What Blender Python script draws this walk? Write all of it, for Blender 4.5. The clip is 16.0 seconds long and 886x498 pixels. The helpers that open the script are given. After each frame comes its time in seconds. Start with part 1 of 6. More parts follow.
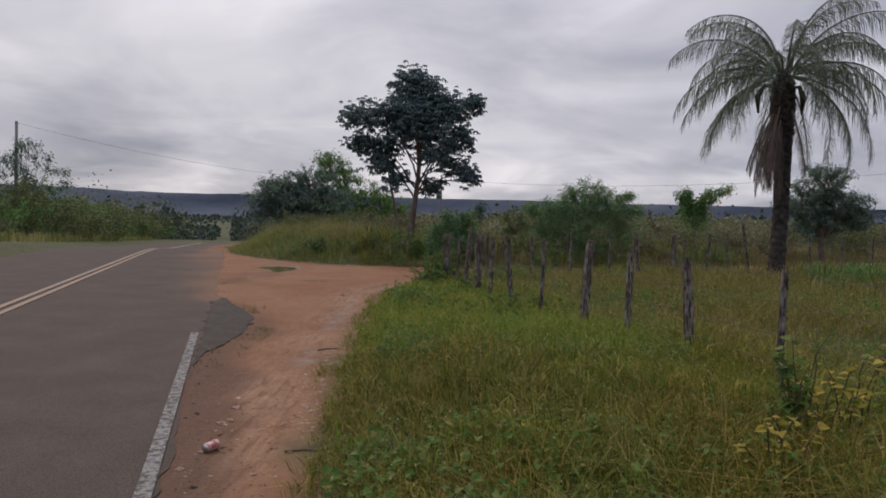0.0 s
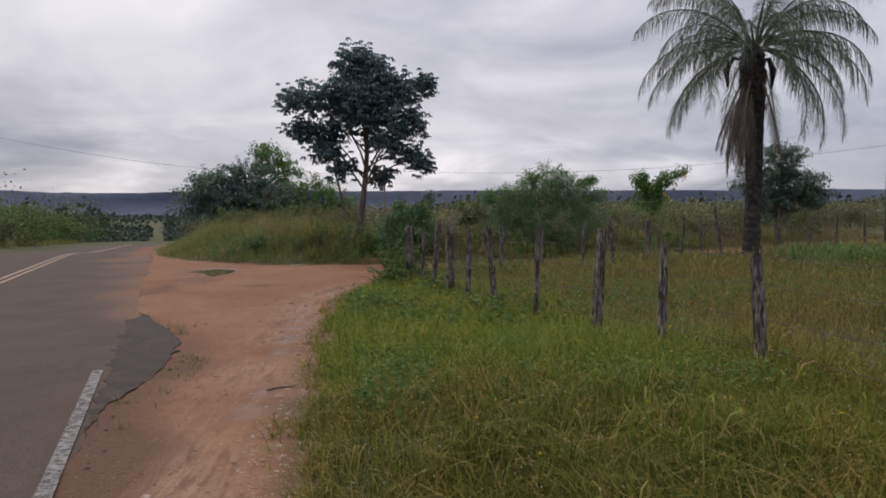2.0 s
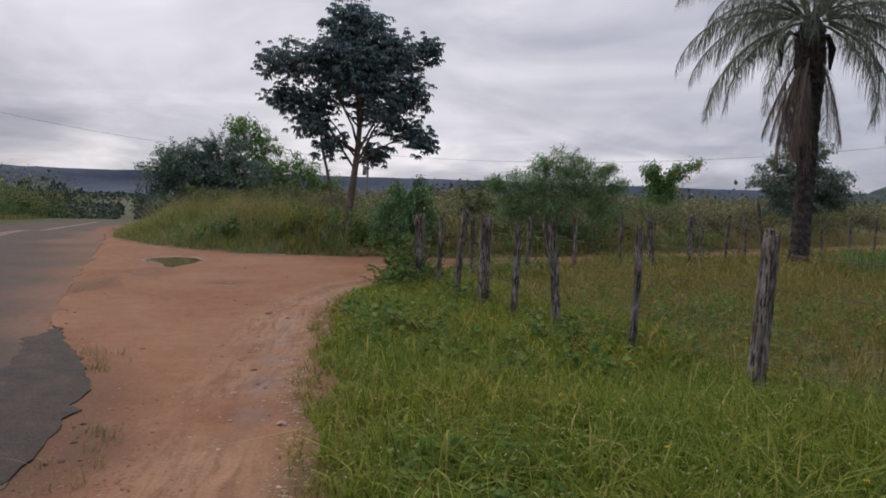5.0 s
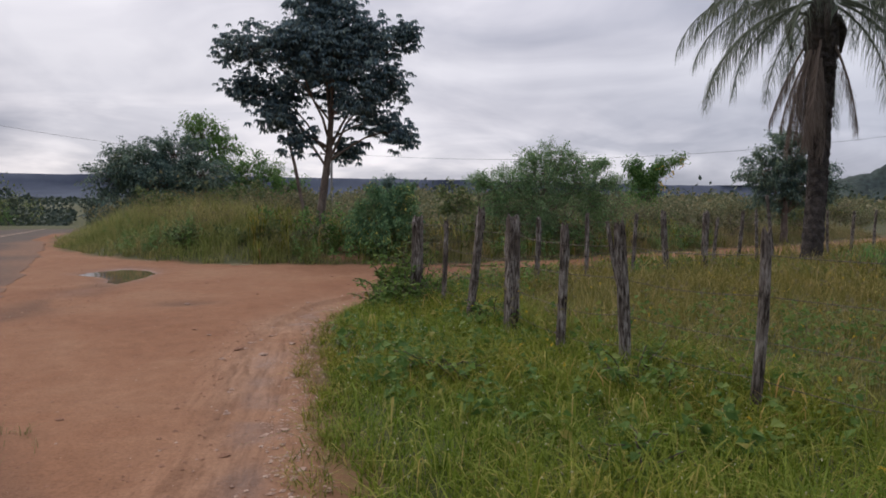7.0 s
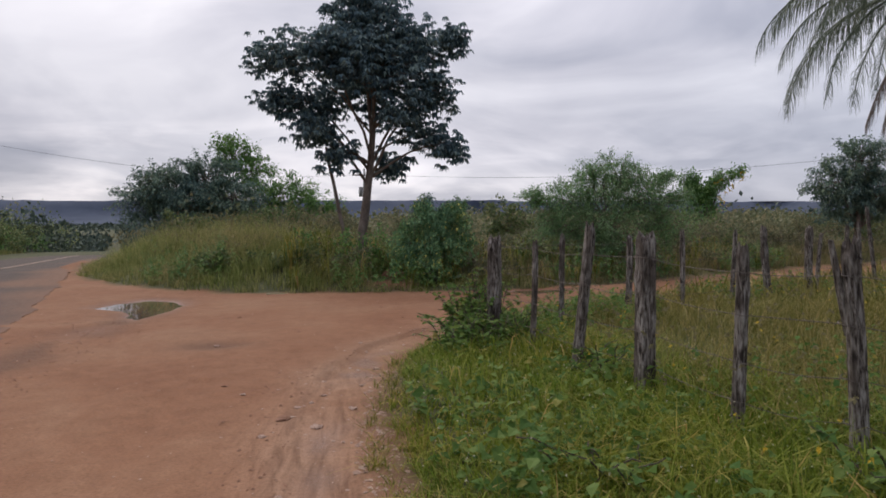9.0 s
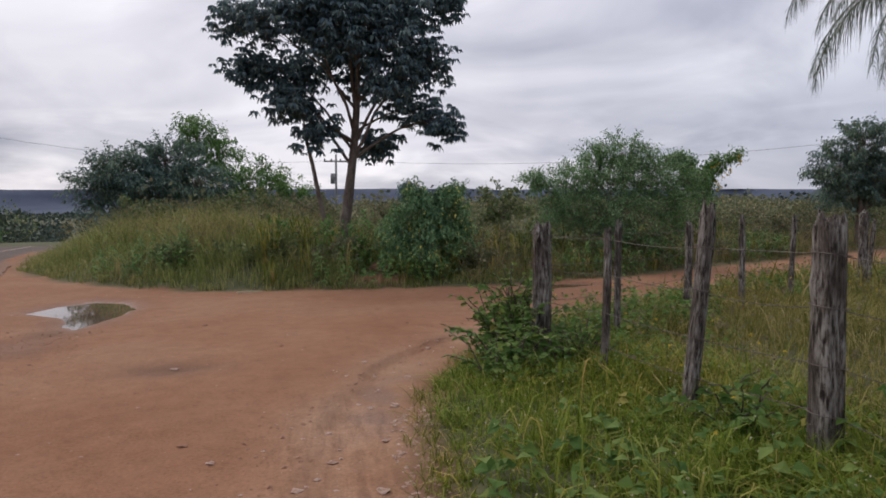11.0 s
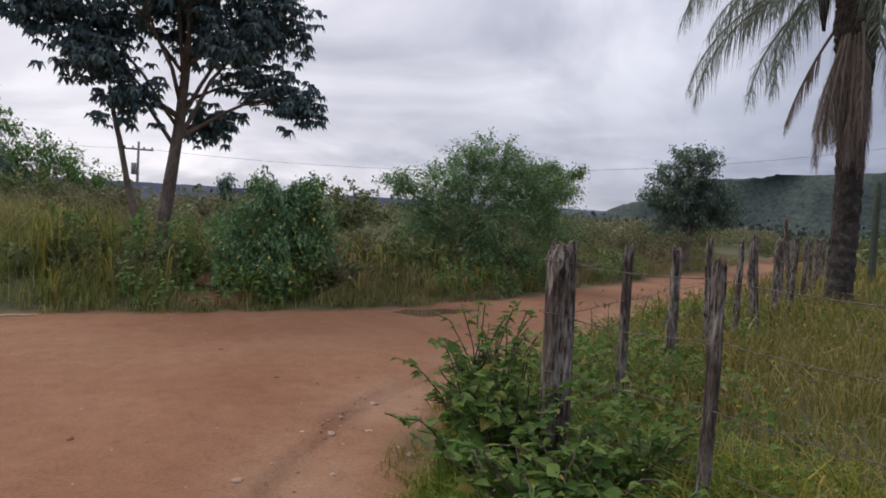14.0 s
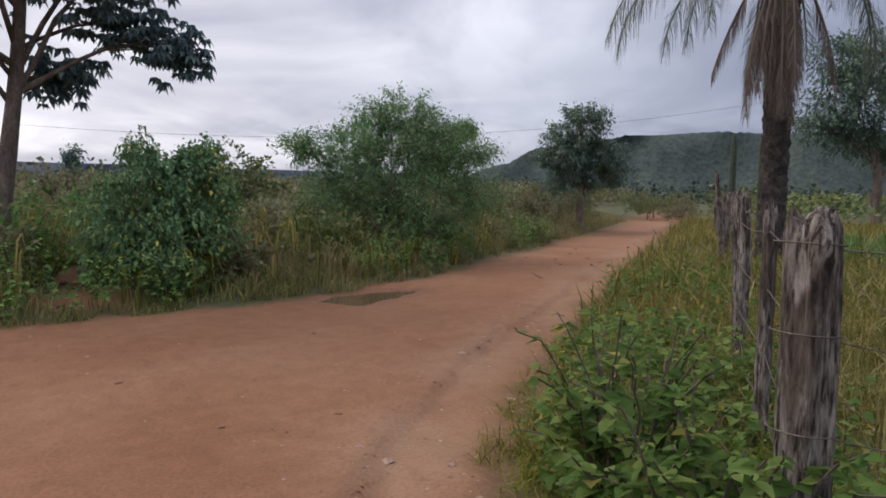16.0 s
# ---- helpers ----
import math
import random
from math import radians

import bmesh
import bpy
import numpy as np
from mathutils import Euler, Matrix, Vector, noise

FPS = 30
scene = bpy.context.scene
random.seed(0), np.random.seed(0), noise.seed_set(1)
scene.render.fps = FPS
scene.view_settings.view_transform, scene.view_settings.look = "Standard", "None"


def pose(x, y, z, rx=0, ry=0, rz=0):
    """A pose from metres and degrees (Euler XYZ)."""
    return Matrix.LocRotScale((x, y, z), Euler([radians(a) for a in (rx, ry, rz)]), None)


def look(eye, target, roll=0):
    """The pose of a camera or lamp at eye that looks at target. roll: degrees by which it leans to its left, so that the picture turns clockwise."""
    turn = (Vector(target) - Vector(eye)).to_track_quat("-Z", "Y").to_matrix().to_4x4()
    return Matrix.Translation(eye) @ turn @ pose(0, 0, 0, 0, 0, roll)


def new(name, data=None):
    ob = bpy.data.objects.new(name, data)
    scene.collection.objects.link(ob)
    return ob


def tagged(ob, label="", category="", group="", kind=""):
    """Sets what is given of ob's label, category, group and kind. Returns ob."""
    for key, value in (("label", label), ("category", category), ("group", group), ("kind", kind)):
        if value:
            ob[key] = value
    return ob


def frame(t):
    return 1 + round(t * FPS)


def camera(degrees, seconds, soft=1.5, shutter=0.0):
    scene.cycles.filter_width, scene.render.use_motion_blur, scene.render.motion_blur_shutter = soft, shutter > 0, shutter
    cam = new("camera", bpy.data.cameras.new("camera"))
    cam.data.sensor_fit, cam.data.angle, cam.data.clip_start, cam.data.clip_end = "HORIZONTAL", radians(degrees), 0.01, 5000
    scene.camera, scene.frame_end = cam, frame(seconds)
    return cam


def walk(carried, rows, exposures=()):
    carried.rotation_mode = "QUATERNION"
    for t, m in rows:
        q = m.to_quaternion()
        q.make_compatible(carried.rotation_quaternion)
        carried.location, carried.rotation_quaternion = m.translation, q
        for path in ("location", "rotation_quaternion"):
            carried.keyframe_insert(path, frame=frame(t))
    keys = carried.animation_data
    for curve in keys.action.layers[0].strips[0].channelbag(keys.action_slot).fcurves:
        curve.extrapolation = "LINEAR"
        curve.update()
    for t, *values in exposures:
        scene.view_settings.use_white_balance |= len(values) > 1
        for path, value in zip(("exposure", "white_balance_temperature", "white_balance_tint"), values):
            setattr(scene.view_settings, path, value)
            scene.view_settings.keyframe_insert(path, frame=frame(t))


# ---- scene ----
cam = camera(65.1, 16.0, soft=1.75)
METRES, EYE, TILT, LEAN, TURN = 16.0, 1.56, -2.2, -1.8, 0.0
ROWS = [
    (0.0, 0.0, 0.0, 0.0, 0.0, 0.0, -0.0),
    (0.5, -0.0064, 0.0315, 0.0004, 1.14, 1.96, 1.64),
    (1.0, -0.0147, 0.0646, 0.0021, -0.95, 0.95, 0.94),
    (1.5, -0.0212, 0.0945, 0.0031, -4.33, 0.35, 3.33),
    (2.0, -0.0258, 0.1282, 0.004, -4.82, -0.78, 2.01),
    (2.5, -0.0328, 0.1587, 0.0053, -9.33, -0.48, 1.63),
    (3.0, -0.0379, 0.1914, 0.0069, -4.99, -0.3, 1.17),
    (5.5, -0.0602, 0.3553, 0.0096, -7.21, -2.37, 0.15),
    (6.0, -0.0658, 0.3858, 0.0109, -8.17, -3.01, 2.78),
    (6.5, -0.0701, 0.4174, 0.0124, -6.42, -2.39, 1.68),
    (7.0, -0.0757, 0.4465, 0.0134, -9.86, -1.82, 1.08),
    (7.5, -0.0777, 0.4776, 0.0121, -10.0, -3.61, 0.73),
    (8.0, -0.0839, 0.5048, 0.0146, -9.16, -1.09, 0.9),
    (8.5, -0.0895, 0.533, 0.0155, -7.19, -0.03, 1.81),
    (11.0, -0.1127, 0.6866, 0.0185, -10.02, -1.1, 2.12),
    (11.5, -0.1161, 0.7173, 0.0199, -7.99, -1.62, 1.55),
    (12.0, -0.1191, 0.7456, 0.0205, -13.05, -0.64, 1.64),
    (12.5, -0.121, 0.7763, 0.0211, -12.13, -2.7, 1.12),
    (13.0, -0.1245, 0.8049, 0.0225, -19.0, -0.94, 0.8),
    (13.5, -0.1247, 0.8349, 0.0236, -20.59, -1.04, 2.62),
    (14.0, -0.1265, 0.8629, 0.0245, -25.48, -0.82, -0.49),
    (14.5, -0.1268, 0.8981, 0.0236, -25.24, -1.46, 0.11),
    (15.0, -0.1275, 0.9301, 0.0248, -25.0, -2.15, 0.79),
    (15.5, -0.1302, 0.9565, 0.0259, -31.26, -1.67, 2.04),
    (16.0, -0.1266, 0.9875, 0.027, -36.5, -3.63, 1.92),
]
walk(cam, [(t, pose(0, 0, EYE, TILT, LEAN, TURN) @ pose(METRES * x, METRES * y, METRES * z, 90 + pitch, roll, yaw)) for t, x, y, z, yaw, pitch, roll in ROWS],
     [(0.0, -0.36, 6450, 11), (0.5, -0.03, 6450, 11), (1.0, -0.08, 6450, 11), (1.5, -0.2, 6450, 11), (3.0, -0.22, 6430, 11), (5.5, -0.14, 6400, 11), (6.0, -0.06, 6400, 11), (7.0, -0.08, 6400, 11), (11.0, -0.06, 6350, 11), (13.0, -0.04, 6350, 11), (14.5, 0.03, 6350, 11), (15.5, 0.0, 6350, 11), (16.0, 0.1, 6350, 11)])

# ---- world and light ----
SUN_EL, SUN_AZ = radians(46), radians(-30)   # azimuth from +y towards +x


def build_world():
    w = bpy.data.worlds.new("overcast_sky")
    scene.world = w
    w.use_nodes = True
    nt = w.node_tree
    nt.nodes.clear()
    N, L = nt.nodes.new, nt.links.new
    out, bg = N("ShaderNodeOutputWorld"), N("ShaderNodeBackground")
    sky = N("ShaderNodeTexSky")
    sky.sky_type, sky.sun_disc = "NISHITA", False
    sky.sun_elevation, sky.sun_rotation = SUN_EL, SUN_AZ
    tc, sep = N("ShaderNodeTexCoord"), N("ShaderNodeSeparateXYZ")
    L(tc.outputs["Generated"], sep.inputs[0])
    # cloud layer: the direction laid onto a flat deck overhead
    zc = N("ShaderNodeMath"); zc.operation = "MAXIMUM"; L(sep.outputs[2], zc.inputs[0]); zc.inputs[1].default_value = 0.0
    za = N("ShaderNodeMath"); za.operation = "ADD"; L(zc.outputs[0], za.inputs[0]); za.inputs[1].default_value = 0.38
    dx = N("ShaderNodeMath"); dx.operation = "DIVIDE"; L(sep.outputs[0], dx.inputs[0]); L(za.outputs[0], dx.inputs[1])
    dy = N("ShaderNodeMath"); dy.operation = "DIVIDE"; L(sep.outputs[1], dy.inputs[0]); L(za.outputs[0], dy.inputs[1])
    deck = N("ShaderNodeCombineXYZ"); L(dx.outputs[0], deck.inputs[0]); L(dy.outputs[0], deck.inputs[1]); deck.inputs[2].default_value = 6.4
    n1 = N("ShaderNodeTexNoise"); n1.inputs["Scale"].default_value = 1.7; n1.inputs["Detail"].default_value = 5; n1.inputs["Roughness"].default_value = 0.5
    n1.inputs["Distortion"].default_value = 0.55
    L(deck.outputs[0], n1.inputs["Vector"])
    r1 = N("ShaderNodeValToRGB")
    e = r1.color_ramp.elements
    e[0].position, e[0].color = 0.34, (0.53, 0.535, 0.595, 1)
    e[1].position, e[1].color = 0.62, (0.93, 0.91, 0.935, 1)
    m = e.new(0.47); m.color = (0.71, 0.70, 0.745, 1)
    L(n1.outputs["Fac"], r1.inputs["Fac"])
    # fine billows
    n2 = N("ShaderNodeTexNoise"); n2.inputs["Scale"].default_value = 2.6; n2.inputs["Detail"].default_value = 4; n2.inputs["Distortion"].default_value = 0.5
    L(deck.outputs[0], n2.inputs["Vector"])
    r2 = N("ShaderNodeValToRGB")
    e2 = r2.color_ramp.elements
    e2[0].position, e2[0].color = 0.35, (0.92, 0.92, 0.935, 1)
    e2[1].position, e2[1].color = 0.66, (1.07, 1.065, 1.06, 1)
    L(n2.outputs["Fac"], r2.inputs["Fac"])
    mul = N("ShaderNodeMixRGB"); mul.blend_type = "MULTIPLY"; mul.inputs[0].default_value = 1
    L(r1.outputs[0], mul.inputs[1]); L(r2.outputs[0], mul.inputs[2])
    # broken bright heaps low over the skyline
    mp = N("ShaderNodeMapping"); mp.inputs["Scale"].default_value = (3.4, 3.4, 15); L(tc.outputs["Generated"], mp.inputs[0])
    n3 = N("ShaderNodeTexNoise"); n3.inputs["Scale"].default_value = 1.25; n3.inputs["Detail"].default_value = 5; n3.inputs["Distortion"].default_value = 0.7
    L(mp.outputs[0], n3.inputs["Vector"])
    r3 = N("ShaderNodeValToRGB")
    e3 = r3.color_ramp.elements
    e3[0].position, e3[0].color = 0.42, (0.90, 0.91, 0.94, 1)
    e3[1].position, e3[1].color = 0.62, (1.5, 1.46, 1.4, 1)
    L(n3.outputs["Fac"], r3.inputs["Fac"])
    low = N("ShaderNodeMapRange"); L(sep.outputs[2], low.inputs[0]); low.inputs[1].default_value, low.inputs[2].default_value = 0.05, 0.17; low.inputs[3].default_value, low.inputs[4].default_value = 1.0, 0.0
    heap = N("ShaderNodeMixRGB"); heap.blend_type = "MULTIPLY"; L(low.outputs[0], heap.inputs[0]); L(mul.outputs[0], heap.inputs[1]); L(r3.outputs[0], heap.inputs[2])
    mul = heap
    # the deck is brighter overhead and thins to a pale band at the skyline
    el = N("ShaderNodeValToRGB")
    ee = el.color_ramp.elements
    ee[0].position, ee[0].color = 0.0, (0.76, 0.755, 0.75, 1)
    ee[1].position, ee[1].color = 0.5, (1.6, 1.58, 1.57, 1)
    m = ee.new(0.09); m.color = (0.77, 0.77, 0.79, 1)
    m = ee.new(0.2); m.color = (0.93, 0.93, 0.94, 1)
    L(sep.outputs[2], el.inputs["Fac"])
    mul2 = N("ShaderNodeMixRGB"); mul2.blend_type = "MULTIPLY"; mul2.inputs[0].default_value = 1
    L(mul.outputs[0], mul2.inputs[1]); L(el.outputs[0], mul2.inputs[2])
    dot = N("ShaderNodeVectorMath"); dot.operation = "DOT_PRODUCT"
    L(tc.outputs["Generated"], dot.inputs[0])
    dot.inputs[1].default_value = (math.sin(SUN_AZ) * math.cos(SUN_EL), math.cos(SUN_AZ) * math.cos(SUN_EL), math.sin(SUN_EL))
    veil = N("ShaderNodeValToRGB")
    ve = veil.color_ramp.elements
    ve[0].position, ve[0].color = 0.12, (0.49, 0.54, 0.64, 1)
    ve[1].position, ve[1].color = 0.92, (0.99, 0.975, 0.97, 1)
    m = ve.new(0.36); m.color = (0.80, 0.83, 0.885, 1)
    m = ve.new(0.62); m.color = (0.985, 0.985, 1.005, 1)
    L(dot.outputs["Value"], veil.inputs["Fac"])
    mul3 = N("ShaderNodeMixRGB"); mul3.blend_type = "MULTIPLY"; mul3.inputs[0].default_value = 1
    L(mul2.outputs[0], mul3.inputs[1]); L(veil.outputs[0], mul3.inputs[2])
    sk = N("ShaderNodeMixRGB"); sk.blend_type = "MULTIPLY"; sk.inputs[0].default_value = 1
    L(sky.outputs[0], sk.inputs[1]); sk.inputs[2].default_value = (0.08, 0.08, 0.08, 1)
    mix = N("ShaderNodeMixRGB"); mix.inputs[0].default_value = 0.92
    L(sk.outputs[0], mix.inputs[1]); L(mul3.outputs[0], mix.inputs[2])
    L(mix.outputs[0], bg.inputs[0]); bg.inputs[1].default_value = 1.06
    L(bg.outputs[0], out.inputs[0])


build_world()
sun = new("sun", bpy.data.lights.new("sun", "SUN"))
sun.data.energy, sun.data.angle, sun.data.color = 0.95, radians(25), (1.0, 0.95, 0.88)
sun.matrix_world = look((math.sin(SUN_AZ) * math.cos(SUN_EL) * 50, math.cos(SUN_AZ) * math.cos(SUN_EL) * 50, math.sin(SUN_EL) * 50), (0, 0, 0))


# ---- materials ----
def mat_base(name):
    m = bpy.data.materials.new(name)
    m.use_nodes = True
    nt = m.node_tree
    return m, nt, nt.nodes["Principled BSDF"], nt.nodes.new, nt.links.new


def ramp(N, stops):
    r = N("ShaderNodeValToRGB")
    e = r.color_ramp.elements
    e[0].position, e[0].color = stops[0][0], (*stops[0][1], 1)
    e[1].position, e[1].color = stops[-1][0], (*stops[-1][1], 1)
    for p, c in stops[1:-1]:
        e.new(p).color = (*c, 1)
    return r


def noise_tex(N, L, vec, scale, detail=4, rough=0.55, dist=0.0):
    n = N("ShaderNodeTexNoise")
    n.inputs["Scale"].default_value, n.inputs["Detail"].default_value = scale, detail
    n.inputs["Roughness"].default_value, n.inputs["Distortion"].default_value = rough, dist
    if vec is not None:
        L(vec, n.inputs["Vector"])
    return n


def foliage(name, stops, patch=(0.9, 1.1, 0.75), patch_scale=0.6, trans=0.42, rough=0.5):
    """Leaf or blade: each piece its own tint, broad patches of drier growth, light passing through."""
    m, nt, b, N, L = mat_base(name)
    geo, tc = N("ShaderNodeNewGeometry"), N("ShaderNodeTexCoord")
    r = ramp(N, stops)
    L(geo.outputs["Random Per Island"], r.inputs["Fac"])
    n = noise_tex(N, L, tc.outputs["Object"], patch_scale, 3)
    pr = ramp(N, [(0.35, (1, 1, 1)), (0.65, patch)])
    L(n.outputs["Fac"], pr.inputs["Fac"])
    mx = N("ShaderNodeMixRGB"); mx.blend_type = "MULTIPLY"; mx.inputs[0].default_value = 1
    L(r.outputs[0], mx.inputs[1]); L(pr.outputs[0], mx.inputs[2])
    L(mx.outputs[0], b.inputs["Base Color"])
    b.inputs["Roughness"].default_value = rough
    b.inputs["Specular IOR Level"].default_value = 0.08
    tr = N("ShaderNodeBsdfTranslucent"); L(mx.outputs[0], tr.inputs[0])
    ms = N("ShaderNodeMixShader"); ms.inputs[0].default_value = trans
    L(b.outputs[0], ms.inputs[1]); L(tr.outputs[0], ms.inputs[2])
    L(ms.outputs[0], nt.nodes["Material Output"].inputs["Surface"])
    return m


def surface(name, stops, scale=6, detail=6, fine=60, fine_amt=0.25, rough=(0.75, 0.95), bump=0.3, bump_dist=0.01, stretch=(1, 1, 1), metal=0.0):
    m, nt, b, N, L = mat_base(name)
    tc, mp = N("ShaderNodeTexCoord"), N("ShaderNodeMapping")
    L(tc.outputs["Object"], mp.inputs[0]); mp.inputs["Scale"].default_value = stretch
    n = noise_tex(N, L, mp.outputs[0], scale, detail, 0.6)
    r = ramp(N, stops); L(n.outputs["Fac"], r.inputs["Fac"])
    f = noise_tex(N, L, mp.outputs[0], fine, 3)
    fr = ramp(N, [(0.3, (1 - fine_amt,) * 3), (0.7, (1 + fine_amt,) * 3)]); L(f.outputs["Fac"], fr.inputs["Fac"])
    mx = N("ShaderNodeMixRGB"); mx.blend_type = "MULTIPLY"; mx.inputs[0].default_value = 1
    L(r.outputs[0], mx.inputs[1]); L(fr.outputs[0], mx.inputs[2]); L(mx.outputs[0], b.inputs["Base Color"])
    mr = N("ShaderNodeMapRange"); L(n.outputs["Fac"], mr.inputs[0]); mr.inputs[3].default_value, mr.inputs[4].default_value = rough
    L(mr.outputs[0], b.inputs["Roughness"])
    b.inputs["Metallic"].default_value = metal
    b.inputs["Specular IOR Level"].default_value = 0.25
    ad = N("ShaderNodeMath"); ad.operation = "ADD"; L(n.outputs["Fac"], ad.inputs[0]); L(f.outputs["Fac"], ad.inputs[1])
    bp = N("ShaderNodeBump"); bp.inputs["Strength"].default_value, bp.inputs["Distance"].default_value = bump, bump_dist
    L(ad.outputs[0], bp.inputs["Height"]); L(bp.outputs[0], b.inputs["Normal"])
    return m


def ground_material():
    """Red clay where bare, pale grit along the tread, darker soil and litter under the plants."""
    m, nt, b, N, L = mat_base("earth")
    tc = N("ShaderNodeTexCoord")
    at = N("ShaderNodeAttribute"); at.attribute_name = "soil"
    sp = N("ShaderNodeSeparateColor"); L(at.outputs["Color"], sp.inputs[0])
    big = noise_tex(N, L, tc.outputs["Object"], 0.45, 5, 0.6, 0.4)
    clay = ramp(N, [(0.3, (0.220, 0.101, 0.053)), (0.5, (0.257, 0.127, 0.069)), (0.7, (0.286, 0.155, 0.089))]); L(big.outputs["Fac"], clay.inputs["Fac"])
    mid = noise_tex(N, L, tc.outputs["Object"], 5, 6, 0.65)
    mr = ramp(N, [(0.32, (0.88, 0.87, 0.86)), (0.68, (1.09, 1.10, 1.11))]); L(mid.outputs["Fac"], mr.inputs["Fac"])
    mx = N("ShaderNodeMixRGB"); mx.blend_type = "MULTIPLY"; mx.inputs[0].default_value = 1
    L(clay.outputs[0], mx.inputs[1]); L(mr.outputs[0], mx.inputs[2])
    # trodden pale grit
    grit = N("ShaderNodeMixRGB"); grit.inputs[2].default_value = (0.31, 0.183, 0.113, 1)
    L(mx.outputs[0], grit.inputs[1]); gm = N("ShaderNodeMath"); gm.operation = "MULTIPLY"; L(sp.outputs[1], gm.inputs[0]); gm.use_clamp = True; L(mid.outputs["Fac"], gm.inputs[1]); L(gm.outputs[0], grit.inputs[0])
    sm = N("ShaderNodeMapping"); sm.inputs["Scale"].default_value = (13, 1.7, 1); L(tc.outputs["Object"], sm.inputs[0])
    streak = noise_tex(N, L, sm.outputs[0], 1.0, 5, 0.65, 0.6)
    sr = ramp(N, [(0.34, (0.66, 0.62, 0.60)), (0.5, (0.98, 0.97, 0.97)), (0.66, (1.2, 1.22, 1.25))]); L(streak.outputs["Fac"], sr.inputs["Fac"])
    ms = N("ShaderNodeMixRGB"); ms.blend_type = "MULTIPLY"; ms.use_clamp = False
    sg = N("ShaderNodeMath"); sg.operation = "MULTIPLY"; sg.use_clamp = True; L(sp.outputs[1], sg.inputs[0])
    sy = N("ShaderNodeSeparateXYZ"); L(tc.outputs["Object"], sy.inputs[0])
    end = N("ShaderNodeMapRange"); L(sy.outputs[1], end.inputs[0]); end.inputs[1].default_value, end.inputs[2].default_value, end.inputs[3].default_value, end.inputs[4].default_value = 14.5, 16.8, 0.9, 0.0
    L(end.outputs[0], sg.inputs[1]); L(sg.outputs[0], ms.inputs[0])
    L(grit.outputs[0], ms.inputs[1]); L(sr.outputs[0], ms.inputs[2]); grit = ms
    soil = ramp(N, [(0.35, (0.062, 0.066, 0.031)), (0.65, (0.105, 0.104, 0.048))]); L(mid.outputs["Fac"], soil.inputs["Fac"])
    mm = N("ShaderNodeMixRGB"); L(sp.outputs[0], mm.inputs[0]); L(soil.outputs[0], mm.inputs[1]); L(grit.outputs[0], mm.inputs[2])
    shd = N("ShaderNodeMixRGB"); shd.inputs[2].default_value = (0.105, 0.062, 0.043, 1)
    L(at.outputs["Alpha"], shd.inputs[0]); L(mm.outputs[0], shd.inputs[1])
    fine = noise_tex(N, L, tc.outputs["Object"], 45, 4, 0.7)
    fr = ramp(N, [(0.28, (0.74, 0.72, 0.7)), (0.5, (1, 1, 1)), (0.75, (1.2, 1.2, 1.2))]); L(fine.outputs["Fac"], fr.inputs["Fac"])
    mf = N("ShaderNodeMixRGB"); mf.blend_type = "MULTIPLY"; mf.inputs[0].default_value = 1
    L(shd.outputs[0], mf.inputs[1]); L(fr.outputs[0], mf.inputs[2])
    # damp ground: darker and shinier
    wet = N("ShaderNodeMixRGB"); wet.blend_type = "MULTIPLY"; wet.inputs[2].default_value = (0.70, 0.66, 0.67, 1)
    L(sp.outputs[2], wet.inputs[0]); L(mf.outputs[0], wet.inputs[1]); L(wet.outputs[0], b.inputs["Base Color"])
    b.inputs["Specular IOR Level"].default_value = 0.2
    rr = N("ShaderNodeMapRange"); L(sp.outputs[2], rr.inputs[0]); rr.inputs[3].default_value, rr.inputs[4].default_value = 0.92, 0.42
    L(rr.outputs[0], b.inputs["Roughness"])
    ad = N("ShaderNodeMath"); ad.operation = "ADD"; L(mid.outputs["Fac"], ad.inputs[0]); L(fine.outputs["Fac"], ad.inputs[1])
    sb = N("ShaderNodeMath"); sb.operation = "MULTIPLY_ADD"; L(streak.outputs["Fac"], sb.inputs[0]); L(sg.outputs[0], sb.inputs[1]); L(ad.outputs[0], sb.inputs[2]); ad = sb
    bp = N("ShaderNodeBump"); bp.inputs["Strength"].default_value, bp.inputs["Distance"].default_value = 0.42, 0.024
    L(ad.outputs[0], bp.inputs["Height"]); L(bp.outputs[0], b.inputs["Normal"])
    return m


